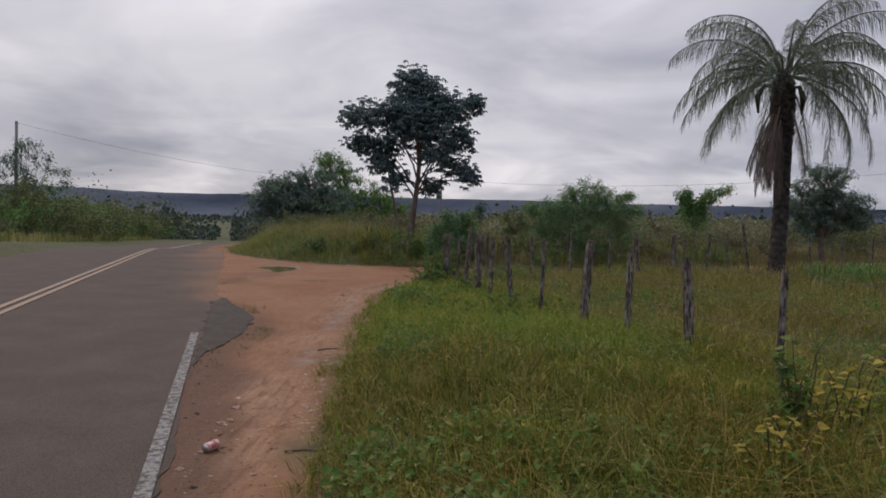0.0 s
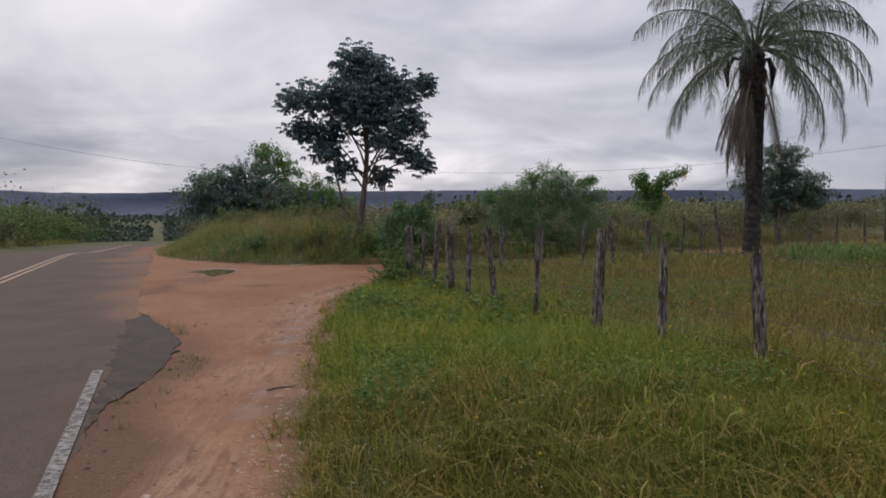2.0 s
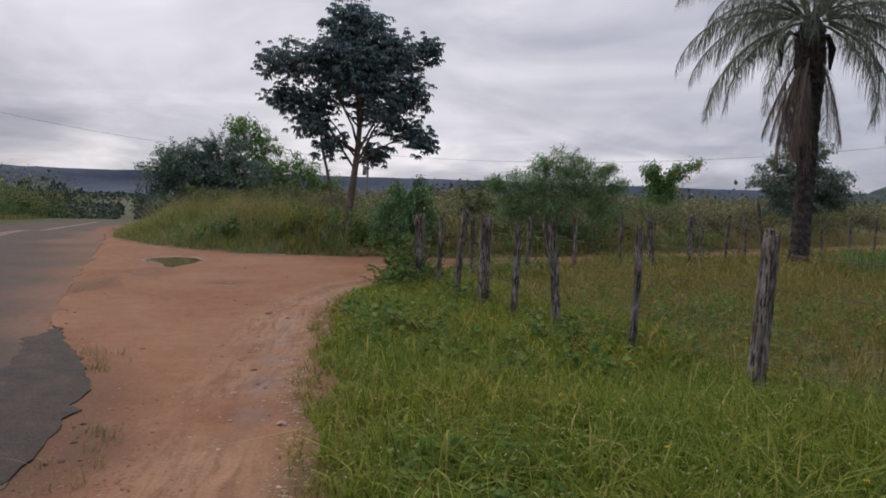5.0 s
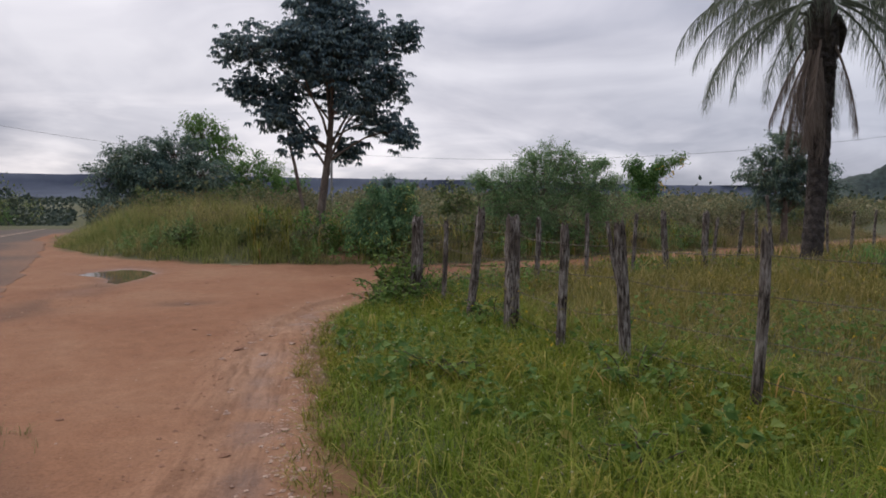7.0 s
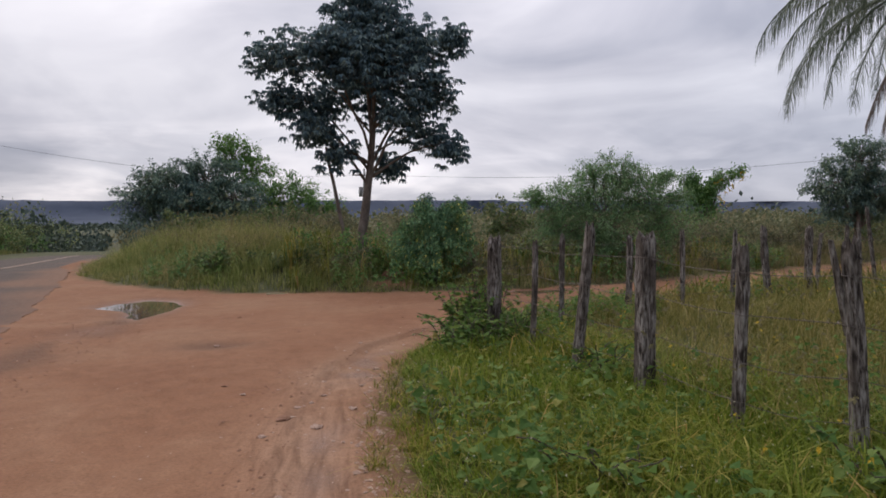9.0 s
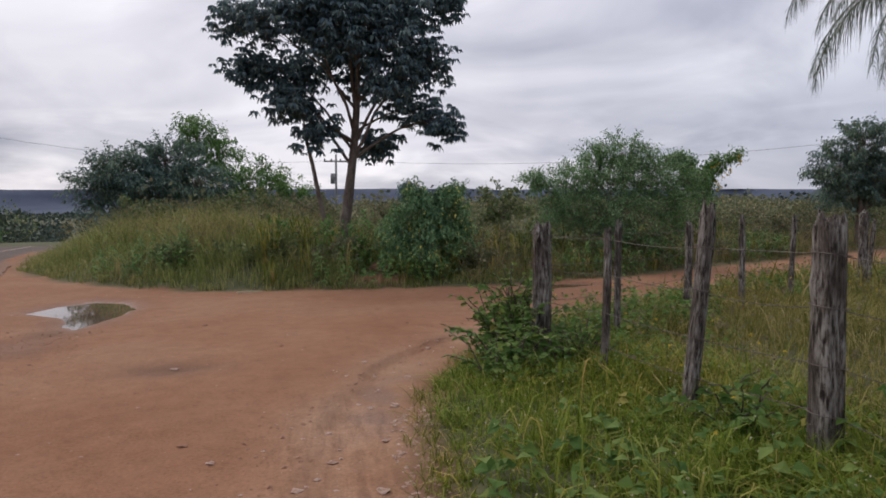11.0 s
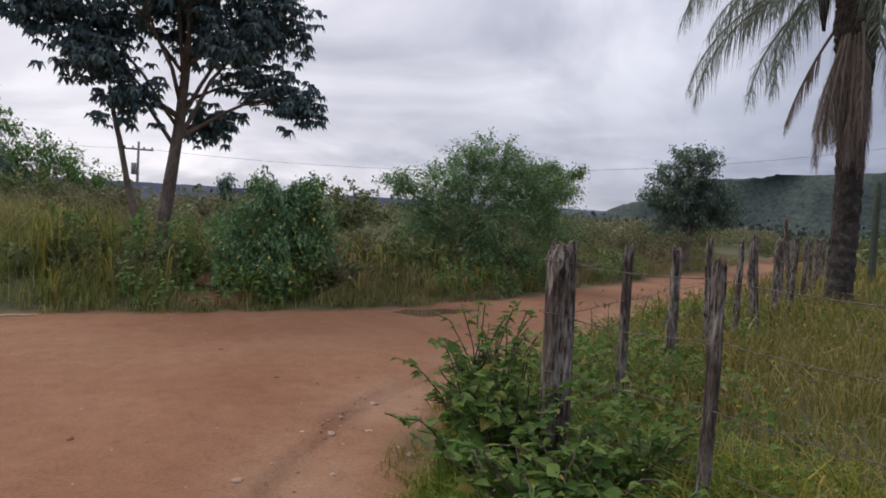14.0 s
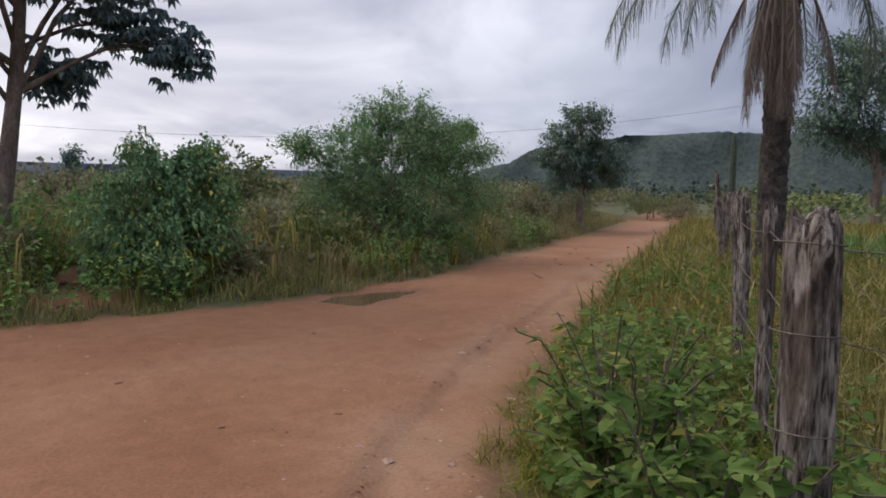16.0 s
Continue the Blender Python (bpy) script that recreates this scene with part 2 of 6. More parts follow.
EARTH = ground_material()
ASPHALT = surface("asphalt", [(0.3, (0.074, 0.055, 0.044)), (0.5, (0.090, 0.067, 0.054)), (0.7, (0.108, 0.081, 0.066))], 1.2, 6, 110, 0.5, (0.85, 1.0), 0.6, 0.008)
def add_dust(m):
    """Red dust carried onto the road, thick where the mesh says so."""
    nt = m.node_tree
    N, L, b = nt.nodes.new, nt.links.new, nt.nodes["Principled BSDF"]
    src = b.inputs["Base Color"].links[0].from_socket
    at = N("ShaderNodeAttribute"); at.attribute_name = "dust"
    tc = N("ShaderNodeTexCoord")
    n = noise_tex(N, L, tc.outputs["Object"], 7, 5, 0.65)
    r = ramp(N, [(0.3, (0.5, 0.5, 0.5)), (0.65, (1.2, 1.2, 1.2))]); L(n.outputs["Fac"], r.inputs["Fac"])
    k = N("ShaderNodeMath"); k.operation = "MULTIPLY"; k.use_clamp = True; L(at.outputs["Fac"], k.inputs[0]); L(r.outputs[0], k.inputs[1])
    mx = N("ShaderNodeMixRGB"); mx.inputs[2].default_value = (0.235, 0.125, 0.075, 1)
    L(k.outputs[0], mx.inputs[0]); L(src, mx.inputs[1]); L(mx.outputs[0], b.inputs["Base Color"])


add_dust(ASPHALT)
ASPHALT_OLD = surface("worn_asphalt", [(0.3, (0.036, 0.028, 0.022)), (0.5, (0.058, 0.044, 0.035)), (0.7, (0.092, 0.066, 0.050))], 4, 6, 90, 0.5, (0.7, 0.95), 0.8, 0.015)
PAINT_W = surface("worn_white_paint", [(0.43, (0.08, 0.064, 0.056)), (0.51, (0.20, 0.185, 0.175)), (0.7, (0.31, 0.29, 0.265))], 24, 7, 80, 0.3, (0.6, 0.9), 0.5, 0.006)
PAINT_Y = surface("worn_yellow_paint", [(0.3, (0.16, 0.11, 0.085)), (0.45, (0.30, 0.21, 0.15)), (0.7, (0.36, 0.26, 0.19))], 6, 6, 80, 0.25, (0.6, 0.9), 0.4, 0.006)
def post_wood():
    """Old split timber: grey sapwood streaks over dark brown heart, each post its own share of both."""
    m, nt, b, N, L = mat_base("weathered_post_wood")
    tc, mp, oi = N("ShaderNodeTexCoord"), N("ShaderNodeMapping"), N("ShaderNodeObjectInfo")
    cm = N("ShaderNodeVectorMath"); cm.operation = "SCALE"; cm.inputs[0].default_value = (37, 19, 53); L(oi.outputs["Random"], cm.inputs["Scale"])
    av = N("ShaderNodeVectorMath"); av.operation = "ADD"; L(tc.outputs["Object"], av.inputs[0]); L(cm.outputs[0], av.inputs[1])
    L(av.outputs[0], mp.inputs[0]); mp.inputs["Scale"].default_value = (1, 1, 0.17)
    grain = noise_tex(N, L, mp.outputs[0], 55, 6, 0.65, 0.3)
    mb = N("ShaderNodeMapping"); mb.inputs["Scale"].default_value = (1, 1, 0.3); L(av.outputs[0], mb.inputs[0])
    broad = noise_tex(N, L, mb.outputs[0], 9, 3, 0.55, 0.6)
    pale = ramp(N, [(0.39, (0.030, 0.023, 0.019)), (0.46, (0.13, 0.105, 0.088)), (0.54, (0.265, 0.232, 0.203)), (0.66, (0.38, 0.345, 0.31))]); L(grain.outputs["Fac"], pale.inputs["Fac"])
    dark = ramp(N, [(0.36, (0.028, 0.022, 0.018)), (0.5, (0.085, 0.067, 0.055)), (0.7, (0.17, 0.138, 0.114))]); L(grain.outputs["Fac"], dark.inputs["Fac"])
    sel = ramp(N, [(0.38, (0, 0, 0)), (0.58, (1, 1, 1))]); L(broad.outputs["Fac"], sel.inputs["Fac"])
    mx = N("ShaderNodeMixRGB"); L(sel.outputs[0], mx.inputs[0]); L(dark.outputs[0], mx.inputs[1]); L(pale.outputs[0], mx.inputs[2])
    L(mx.outputs[0], b.inputs["Base Color"])
    b.inputs["Roughness"].default_value, b.inputs["Specular IOR Level"].default_value = 0.95, 0.15
    bp = N("ShaderNodeBump"); bp.inputs["Strength"].default_value, bp.inputs["Distance"].default_value = 0.8, 0.012
    L(grain.outputs["Fac"], bp.inputs["Height"]); L(bp.outputs[0], b.inputs["Normal"])
    return m


POST_WOOD = post_wood()
BARK = surface("grey_brown_bark", [(0.3, (0.10, 0.075, 0.06)), (0.5, (0.17, 0.13, 0.105)), (0.7, (0.26, 0.21, 0.17))], 7, 6, 50, 0.3, (0.85, 1), 0.7, 0.02, (1, 1, 0.4))
TWIG = surface("dark_twig", [(0.3, (0.06, 0.045, 0.035)), (0.7, (0.13, 0.10, 0.08))], 10, 4, 40, 0.2)
PALM_TRUNK = surface("palm_leaf_base_trunk", [(0.3, (0.03, 0.026, 0.025)), (0.5, (0.065, 0.054, 0.048)), (0.7, (0.12, 0.10, 0.088))], 6, 6, 40, 0.4, (0.9, 1), 0.9, 0.04)
WIRE = surface("rusty_wire", [(0.3, (0.10, 0.075, 0.06)), (0.7, (0.2, 0.17, 0.15))], 30, 3, 90, 0.2, (0.6, 0.8), 0.1, 0.001, metal=0.6)
CABLE = surface("dark_cable", [(0.3, (0.03, 0.03, 0.032)), (0.7, (0.05, 0.05, 0.052))], 3, 2)
CONCRETE = surface("weathered_concrete_pole", [(0.3, (0.16, 0.15, 0.14)), (0.7, (0.28, 0.27, 0.255))], 3, 5, 40, 0.15)
STONE = surface("pale_pebble", [(0.3, (0.27, 0.165, 0.115)), (0.55, (0.38, 0.26, 0.195)), (0.75, (0.52, 0.41, 0.33))], 14, 4, 80, 0.2, bump=.15)
CLOD = surface("clay_clod", [(0.3, (0.17, 0.085, 0.050)), (0.7, (0.30, 0.160, 0.100))], 14, 4, 80, 0.25)

GRASS = foliage("green_grass", [(0.0, (0.069, 0.118, 0.015)), (0.4, (0.156, 0.236, 0.031)), (0.8, (0.250, 0.319, 0.061)), (0.97, (0.400, 0.389, 0.121)), (1.0, (0.500, 0.378, 0.154))], (1.25, 1.0, 0.9), 0.5)
FIELD_GRASS = foliage("olive_field_grass", [(0.0, (0.090, 0.104, 0.026)), (0.45, (0.198, 0.195, 0.053)), (0.8, (0.314, 0.278, 0.094)), (1.0, (0.486, 0.378, 0.181))], (1.06, 0.95, 0.85), 0.6)
TALL_GRASS = foliage("tall_seeding_grass", [(0, (0.138, 0.154, 0.052)), (0.4, (0.253, 0.237, 0.089)), (0.75, (0.380, 0.315, 0.140)), (1, (0.506, 0.386, 0.197))], (0.75, 0.95, 0.7), 0.4)
DRY_GRASS = foliage("dry_reddish_grass", [(0, (0.152, 0.152, 0.063)), (0.5, (0.304, 0.240, 0.120)), (1, (0.455, 0.316, 0.189))], (0.7, 0.9, 0.7), 0.8)
WEED = foliage("broad_weed_leaf", [(0, (0.074, 0.146, 0.037)), (0.5, (0.122, 0.213, 0.055)), (0.95, (0.198, 0.274, 0.077)), (1.0, (0.336, 0.302, 0.088))], (1.15, 1.0, 0.9), 1.2)
# palmate leaf lifted towards blue: a lens veil painted into its colour
TREE_LEAF = foliage("veil_tinted_palmate_leaf", [(0, (0.078, 0.130, 0.158)), (0.6, (0.125, 0.188, 0.213)), (1, (0.215, 0.288, 0.264))], (1.1, 1.0, 0.9), 0.6, 0.28, 0.6)
DARK_LEAF = foliage("dark_tree_leaf", [(0, (0.085, 0.139, 0.132)), (0.6, (0.137, 0.203, 0.178)), (1, (0.246, 0.326, 0.233))], (1.2, 1.1, 0.9), 0.5, 0.28)
MID_LEAF = foliage("mid_green_leaf", [(0, (0.077, 0.166, 0.060)), (0.6, (0.133, 0.253, 0.085)), (1, (0.221, 0.364, 0.122))], (1.2, 1.05, 0.8), 0.4, 0.25)
VINE_LEAF = foliage("vine_leaf", [(0, (0.101, 0.192, 0.108)), (0.6, (0.158, 0.289, 0.142)), (0.95, (0.256, 0.403, 0.181)), (1, (0.803, 0.706, 0.179))], (1.2, 1.05, 0.8), 0.8, 0.2)
FEATHER_LEAF = foliage("feathery_leaf", [(0, (0.121, 0.211, 0.113)), (0.6, (0.208, 0.327, 0.154)), (1, (0.345, 0.467, 0.211))], (0.85, 0.95, 0.8), 0.6, 0.3)
SCRUB_LEAF = foliage("scrub_leaf", [(0, (0.081, 0.130, 0.063)), (0.6, (0.143, 0.204, 0.081)), (1, (0.264, 0.286, 0.122))], (1.3, 1.0, 0.9), 0.15, 0.2)
BRUSH = foliage("brown_green_brush_leaf", [(0, (0.123, 0.131, 0.074)), (0.6, (0.194, 0.189, 0.107)), (0.9, (0.287, 0.246, 0.144)), (1, (0.409, 0.308, 0.184))], (0.9, 1.0, 0.88), 0.4, 0.32)
PALM_LEAF = foliage("grey_green_palm_leaflet", [(0, (0.094, 0.122, 0.094)), (0.6, (0.160, 0.198, 0.150)), (1, (0.263, 0.300, 0.225))], (1.1, 1.0, 0.9), 0.5, 0.3)
DEAD_PALM = foliage("dead_palm_leaflet", [(0, (0.138, 0.106, 0.089)), (0.6, (0.226, 0.178, 0.145)), (1, (0.357, 0.291, 0.243))], (0.9, 0.9, 0.9), 0.9, 0.1, 0.8)
FLOWER_Y = foliage("yellow_flower", [(0.0, (0.55, 0.38, 0.04)), (1.0, (0.70, 0.52, 0.08))], (1, 0.95, 0.8), 2)
FLOWER_W = foliage("cream_seed_head", [(0.0, (0.50, 0.46, 0.30)), (1.0, (0.66, 0.62, 0.48))], (0.95, 0.95, 0.9), 2)
VERGE_DRY = foliage("brown_green_verge_grass", [(0.0, (0.063, 0.088, 0.015)), (0.4, (0.144, 0.182, 0.031)), (0.75, (0.265, 0.275, 0.061)), (0.93, (0.414, 0.363, 0.121)), (1.0, (0.391, 0.264, 0.121))], (1.12, 0.88, 0.85), 0.7)
SEED = foliage("brown_seed_head", [(0.0, (0.17, 0.15, 0.075)), (1.0, (0.30, 0.26, 0.14))], (0.9, 0.9, 0.9), 2)
# far woods: the bluish haze over them is put into the leaf colour
FAR_LEAF = foliage("haze_tinted_woodland_leaf", [(0, (0.040, 0.060, 0.052)), (0.6, (0.062, 0.086, 0.070)), (1, (0.095, 0.120, 0.085))], (1.2, 1.1, 0.95), 0.02, 0.1)
# blue distance haze is mixed into the ridge's base colour
MESA = surface("haze_tinted_mesa", [(0.35, (0.060, 0.072, 0.105)), (0.65, (0.082, 0.098, 0.132))], 0.006, 4, 0.03, 0.06, (1, 1), 0.0)
CACTUS = surface("dark_cactus_skin", [(0.3, (0.045, 0.055, 0.040)), (0.7, (0.085, 0.10, 0.070))], 5, 4, 40, 0.2)
HILL = surface("forested_hill", [(0.35, (0.040, 0.055, 0.054)), (0.65, (0.070, 0.088, 0.075))], 0.03, 6, 0.3, 0.35, (1, 1), 0.0)


# ---- mesh helpers ----
def tri_mesh(name, V, T, mat, smooth=False):
    V, T = np.asarray(V, np.float32).reshape(-1, 3), np.asarray(T, np.int32).reshape(-1, 3)
    me = bpy.data.meshes.new(name)
    me.vertices.add(len(V)); me.vertices.foreach_set("co", V.ravel())
    me.loops.add(T.size); me.loops.foreach_set("vertex_index", T.ravel())
    me.polygons.add(len(T)); me.polygons.foreach_set("loop_start", np.arange(0, T.size, 3, dtype=np.int32))
    me.polygons.foreach_set("use_smooth", np.full(len(T), smooth))
    me.update(calc_edges=True)
    me.materials.append(mat)
    return me


def part(name, data, parent, label=""):
    ob = new(name, data)
    ob.parent = parent
    return tagged(ob, label)


def thing(name, label, category, group="", kind="", at=(0, 0, 0)):
    ob = new(name)
    ob.location = at
    return tagged(ob, label, category, group, kind)


class Soup:
    """Gathers triangles."""
    def __init__(self):
        self.v, self.t, self.n = [], [], 0

    def add(self, V, T):
        V = np.asarray(V, float).reshape(-1, 3)
        self.v.append(V); self.t.append(np.asarray(T, int).reshape(-1, 3) + self.n); self.n += len(V)

    def mesh(self, name, mat, smooth=False):
        return tri_mesh(name, np.concatenate(self.v), np.concatenate(self.t), mat, smooth)


def tube(soup, pts, radii, sides=8, rough=0.0, rng=None, cap=True):
    """A tapering limb along points."""
    pts = np.asarray(pts, float)
    n = len(pts)
    tan = np.gradient(pts, axis=0)
    tan /= np.linalg.norm(tan, axis=1)[:, None] + 1e-9
    ref = np.array([1.0, 0, 0]) if abs(tan[0][0]) < 0.8 else np.array([0, 1.0, 0])
    V = []
    for i in range(n):
        a = np.cross(tan[i], ref); a /= np.linalg.norm(a) + 1e-9
        b = np.cross(tan[i], a)
        ang = np.arange(sides) * 2 * np.pi / sides
        rr = np.full(sides, radii[i], float)
        if rough and rng is not None:
            rr = rr * (1 + rng.uniform(-rough, rough, sides))
        V.append(pts[i] + rr[:, None] * (np.cos(ang)[:, None] * a + np.sin(ang)[:, None] * b))
    V = np.concatenate(V)
    T = []
    for i in range(n - 1):
        for k in range(sides):
            p, q = i * sides + k, i * sides + (k + 1) % sides
            T += [(p, p + sides, q), (q, p + sides, q + sides)]
    if cap:
        V = np.concatenate([V, pts[:1], pts[-1:]])
        c0, c1 = n * sides, n * sides + 1
        for k in range(sides):
            T += [(c0, k, (k + 1) % sides), (c1, (n - 1) * sides + (k + 1) % sides, (n - 1) * sides + k)]
    soup.add(V, T)


def unit(v):
    return v / (np.linalg.norm(v, axis=-1, keepdims=True) + 1e-9)


def leaf_arrays(P, D, S, width, rng, fold=0.25, droop=0.3):
    """Leaves at P pointing along D, S long: two folded halves with a drooping tip."""
    n = len(P)
    D = unit(D)
    up = np.array([0, 0, 1.0]) + rng.normal(0, 0.45, (n, 3))
    side = unit(np.cross(D, up))
    nor = np.cross(side, D)
    S = S[:, None]
    mid = P + D * S * 0.5 - np.array([0, 0, 1.0]) * S * droop * 0.15
    tip = P + D * S - np.array([0, 0, 1.0]) * S * droop
    l, r = mid + side * S * width * 0.5 + nor * S * fold * width, mid - side * S * width * 0.5 + nor * S * fold * width
    V = np.stack([P, l, tip, r, mid], 1).reshape(-1, 3)
    k = (np.arange(n) * 5)[:, None]
    T = np.concatenate([k + [0, 4, 1], k + [1, 4, 2], k + [0, 3, 4], k + [3, 2, 4]], 0)
    return V, T


def card_arrays(P, D, S, width, rng):
    """Plain folded leaves for growth far off: two triangles each."""
    n = len(P)
    D = unit(D)
    side = unit(np.cross(D, rng.normal(0, 1, (n, 3)))) * S[:, None] * width * .5
    V = np.stack([P, P + D * S[:, None] * .45 + side, P + D * S[:, None], P + D * S[:, None] * .45 - side], 1).reshape(-1, 3)
    k = (np.arange(n) * 4)[:, None]
    return V, np.concatenate([k + [0, 1, 2], k + [0, 2, 3]], 0)


def blade_arrays(P, H, W, rng, lean=0.35, curl=0.5):
    """Grass blades: a bent strip that narrows to a point."""
    n = len(P)
    a = rng.uniform(0, 2 * np.pi, n)
    d = np.stack([np.cos(a), np.sin(a), 0 * a], 1)
    w = rng.uniform(0, 2 * np.pi, n)
    s = np.stack([np.cos(w), np.sin(w), 0 * w], 1) * W[:, None] * 0.5
    ln = np.abs(rng.normal(0, lean, n))[:, None] * H[:, None]
    cu = np.abs(rng.normal(0, curl, n))[:, None] * H[:, None]
    z = np.array([0, 0, 1.0])
    m1 = P + d * ln * 0.4 + z * H[:, None] * 0.5
    tip = P + d * (ln + cu * 0.6) + z * np.maximum(H[:, None] * 0.35, H[:, None] - cu * 0.45)
    V = np.stack([P - s, P + s, m1 - s * 0.8, m1 + s * 0.8, tip], 1).reshape(-1, 3)
    k = (np.arange(n) * 5)[:, None]
    T = np.concatenate([k + [0, 1, 2], k + [1, 3, 2], k + [2, 3, 4]], 0)
    return V, T


# ---- plan: lines of the place ----
ROAD_DIR = np.array([-0.29, 0.957])
VERGE = [(-0.2, -6), (-0.45, 0), (-0.66, 3.8), (-0.92, 6.3), (-1.08, 9), (-1.15, 11.5), (-1.18, 14), (-0.98, 16), (-0.62, 17.0), (0.0, 17.95), (0.66, 18.65), (1.5, 19.35), (2.9, 20.3), (5.69, 22.2), (11.2, 25.8), (29.8, 37.7), (60, 57)]
BACK = [(60, 60.2), (26.56, 39.2), (13.2, 30.5), (8, 27.2), (4.59, 25.07), (2.6, 24.2), (1.2, 23.75), (-1.5, 23.6), (-3.4, 23.65), (-4.44, 23.9), (-5.85, 24.9), (-7.2, 26.4), (-8.6, 28.6), (-10.6, 34), (-12.5, 40.6), (-26, 85)]
ASPH_R = [(1.2, -6), (-.1, -1), (-1.58, 4.0), (-2.17, 5.9), (-2.56, 7.2), (-2.66, 7.8), (-2.64, 8.5), (-2.65, 9.1), (-2.73, 9.8), (-2.87, 10.5), (-3.15, 11.2), (-4.3, 13.4), (-5.6, 17.4), (-7.3, 23.2), (-8.9, 28.2), (-10.8, 34.2), (-26.6, 86)]


def seg_dist(X, Y, line):
    d = np.full(X.shape, 1e9)
    for (x0, y0), (x1, y1) in zip(line[:-1], line[1:]):
        ux, uy = x1 - x0, y1 - y0
        t = np.clip(((X - x0) * ux + (Y - y0) * uy) / (ux * ux + uy * uy), 0, 1)
        d = np.minimum(d, np.hypot(X - x0 - t * ux, Y - y0 - t * uy))
    return d


def inside(X, Y, poly):
    c = np.zeros(X.shape, bool)
    for (x0, y0), (x1, y1) in zip(poly, poly[1:] + poly[:1]):
        if y0 != y1:
            c ^= ((y0 > Y) != (y1 > Y)) & (X < (x1 - x0) * (Y - y0) / (y1 - y0) + x0)
    return c


DIRT_POLY = VERGE + BACK + [(-33.2, 85), (-5.7, -6)]


def wave(X, Y, s, seed):
    """Smooth rolling noise made of turned sines."""
    r = np.random.RandomState(seed)
    out = 0 * X
    for k in range(7):
        a, p, f = r.uniform(0, 6.28), r.uniform(0, 6.28), s * r.uniform(0.6, 1.9)
        out = out + np.sin((X * np.cos(a) + Y * np.sin(a)) * f + p)
    return out / 3.5


def smooth01(v):
    v = np.clip(v, 0, 1)
    return v * v * (3 - 2 * v)


def fall(X, Y):
    """How the land drops away along the road."""
    u = (X + 8) * ROAD_DIR[0] + (Y - 27) * ROAD_DIR[1]
    lat = (X + 8) * ROAD_DIR[1] - (Y - 27) * ROAD_DIR[0]
    u = np.maximum(u, 0)
    z = -0.03 * u * smooth01(u / 14) - 0.045 * np.maximum(u - 82, 0) * smooth01((u - 82) / 40)
    z = np.maximum(z, -11 - 0 * u)
    return z * (1 - smooth01((lat - 14) / 30)) - 11 * smooth01((np.hypot(X, Y) - 250) / 250) * smooth01((lat - 14) / 30)


PUDDLE = [(-5.85, 21.4), (-5.66, 22.2), (-5.3, 22.7), (-4.75, 22.45), (-4.42, 21.75), (-4.5, 21.0), (-4.58, 20.2), (-4.66, 19.75), (-4.95, 20.15), (-5.1, 20.8), (-5.45, 21.15)]
PUDDLE_B = [(1.75, 23.75), (2.1, 23.15), (2.9, 23.4), (3.8, 23.85), (3.3, 24.05), (2.5, 24.05)]


def ground_z(X, Y):
    X, Y = np.asarray(X, float), np.asarray(Y, float)
    bare = inside(X, Y, DIRT_POLY)
    d = np.minimum(seg_dist(X, Y, VERGE), seg_dist(X, Y, BACK))
    off = np.where(bare, 0, d)
    back = (~bare) & (seg_dist(X, Y, BACK) < seg_dist(X, Y, VERGE)) & (Y > 20)
    z = fall(X, Y)
    z = z + 0.06 * smooth01(off / 0.5) + np.where(back, 0, 0.07 * wave(X, Y, 0.7, 3) * smooth01(off / 2))
    bank = smooth01((off - 0.1) / 3.5) * (0.55 * smooth01((-0.6 - X) / 2.5) * smooth01((X + 14) / 4) + 0.15)
    z = z + np.where(back, bank, 0)
    near = smooth01((45 - np.hypot(X, Y - 12)) / 20)
    z = z + near * np.where(bare, 0.012 * wave(X, Y, 2.2, 5) + 0.006 * wave(X, Y, 7, 6) + 0.004 * wave(X, Y, 19, 8), 0.02 * wave(X, Y, 3, 7))
    # wheel ruts and the trodden line beside the verge
    dv = seg_dist(X, Y, VERGE)
    tread = bare & (Y < 15.5)
    z = z - np.where(tread, 0.022 * np.exp(-((dv - 0.55) / 0.16) ** 2) * (0.6 + 0.4 * wave(X, Y, 1.5, 9)) + 0.014 * np.exp(-((dv - 1.15) / 0.07) ** 2) + 0.02 * np.exp(-((dv - 1.75) / 0.16) ** 2) + 0.012 * np.exp(-((dv - 2.5) / 0.12) ** 2), 0)
    z = z + np.where(tread, np.exp(-((dv - 0.5) / 0.3) ** 4) * (0.007 * wave(X, Y, 17, 42) + 0.005 * wave(X, Y, 33, 43)), 0)
    # the dirt meets the carriageway level with its top
    da = seg_dist(X, Y, ASPH_R)
    z = np.where(bare & (Y < 40), z + (0.006 + 0.008 * wave(X, Y, 6, 41) - z) * 0.85 * smooth01(1 - da / 0.5), z)
    z = z - np.where(bare & (Y > 15.5) & (X < 9), 0.045 * smooth01((0.72 + 0.07 * wave(X, Y, 2, 15) + 0.03 * wave(X, Y, 9, 16) - dv) / 0.07), 0)
    for p, dep in ((PUDDLE, 0.055), (PUDDLE_B, 0.045)):
        dp = seg_dist(X, Y, p + p[:1])
        z = z - dep * np.where(inside(X, Y, p), smooth01(0.45 + dp / 0.35), smooth01(0.45 - dp / 0.5))
    dip = np.hypot((X + 3.13) / 1.5, Y - 17.45)
    z = z - 0.04 * np.exp(-(dip / 0.28) ** 2)
    return z


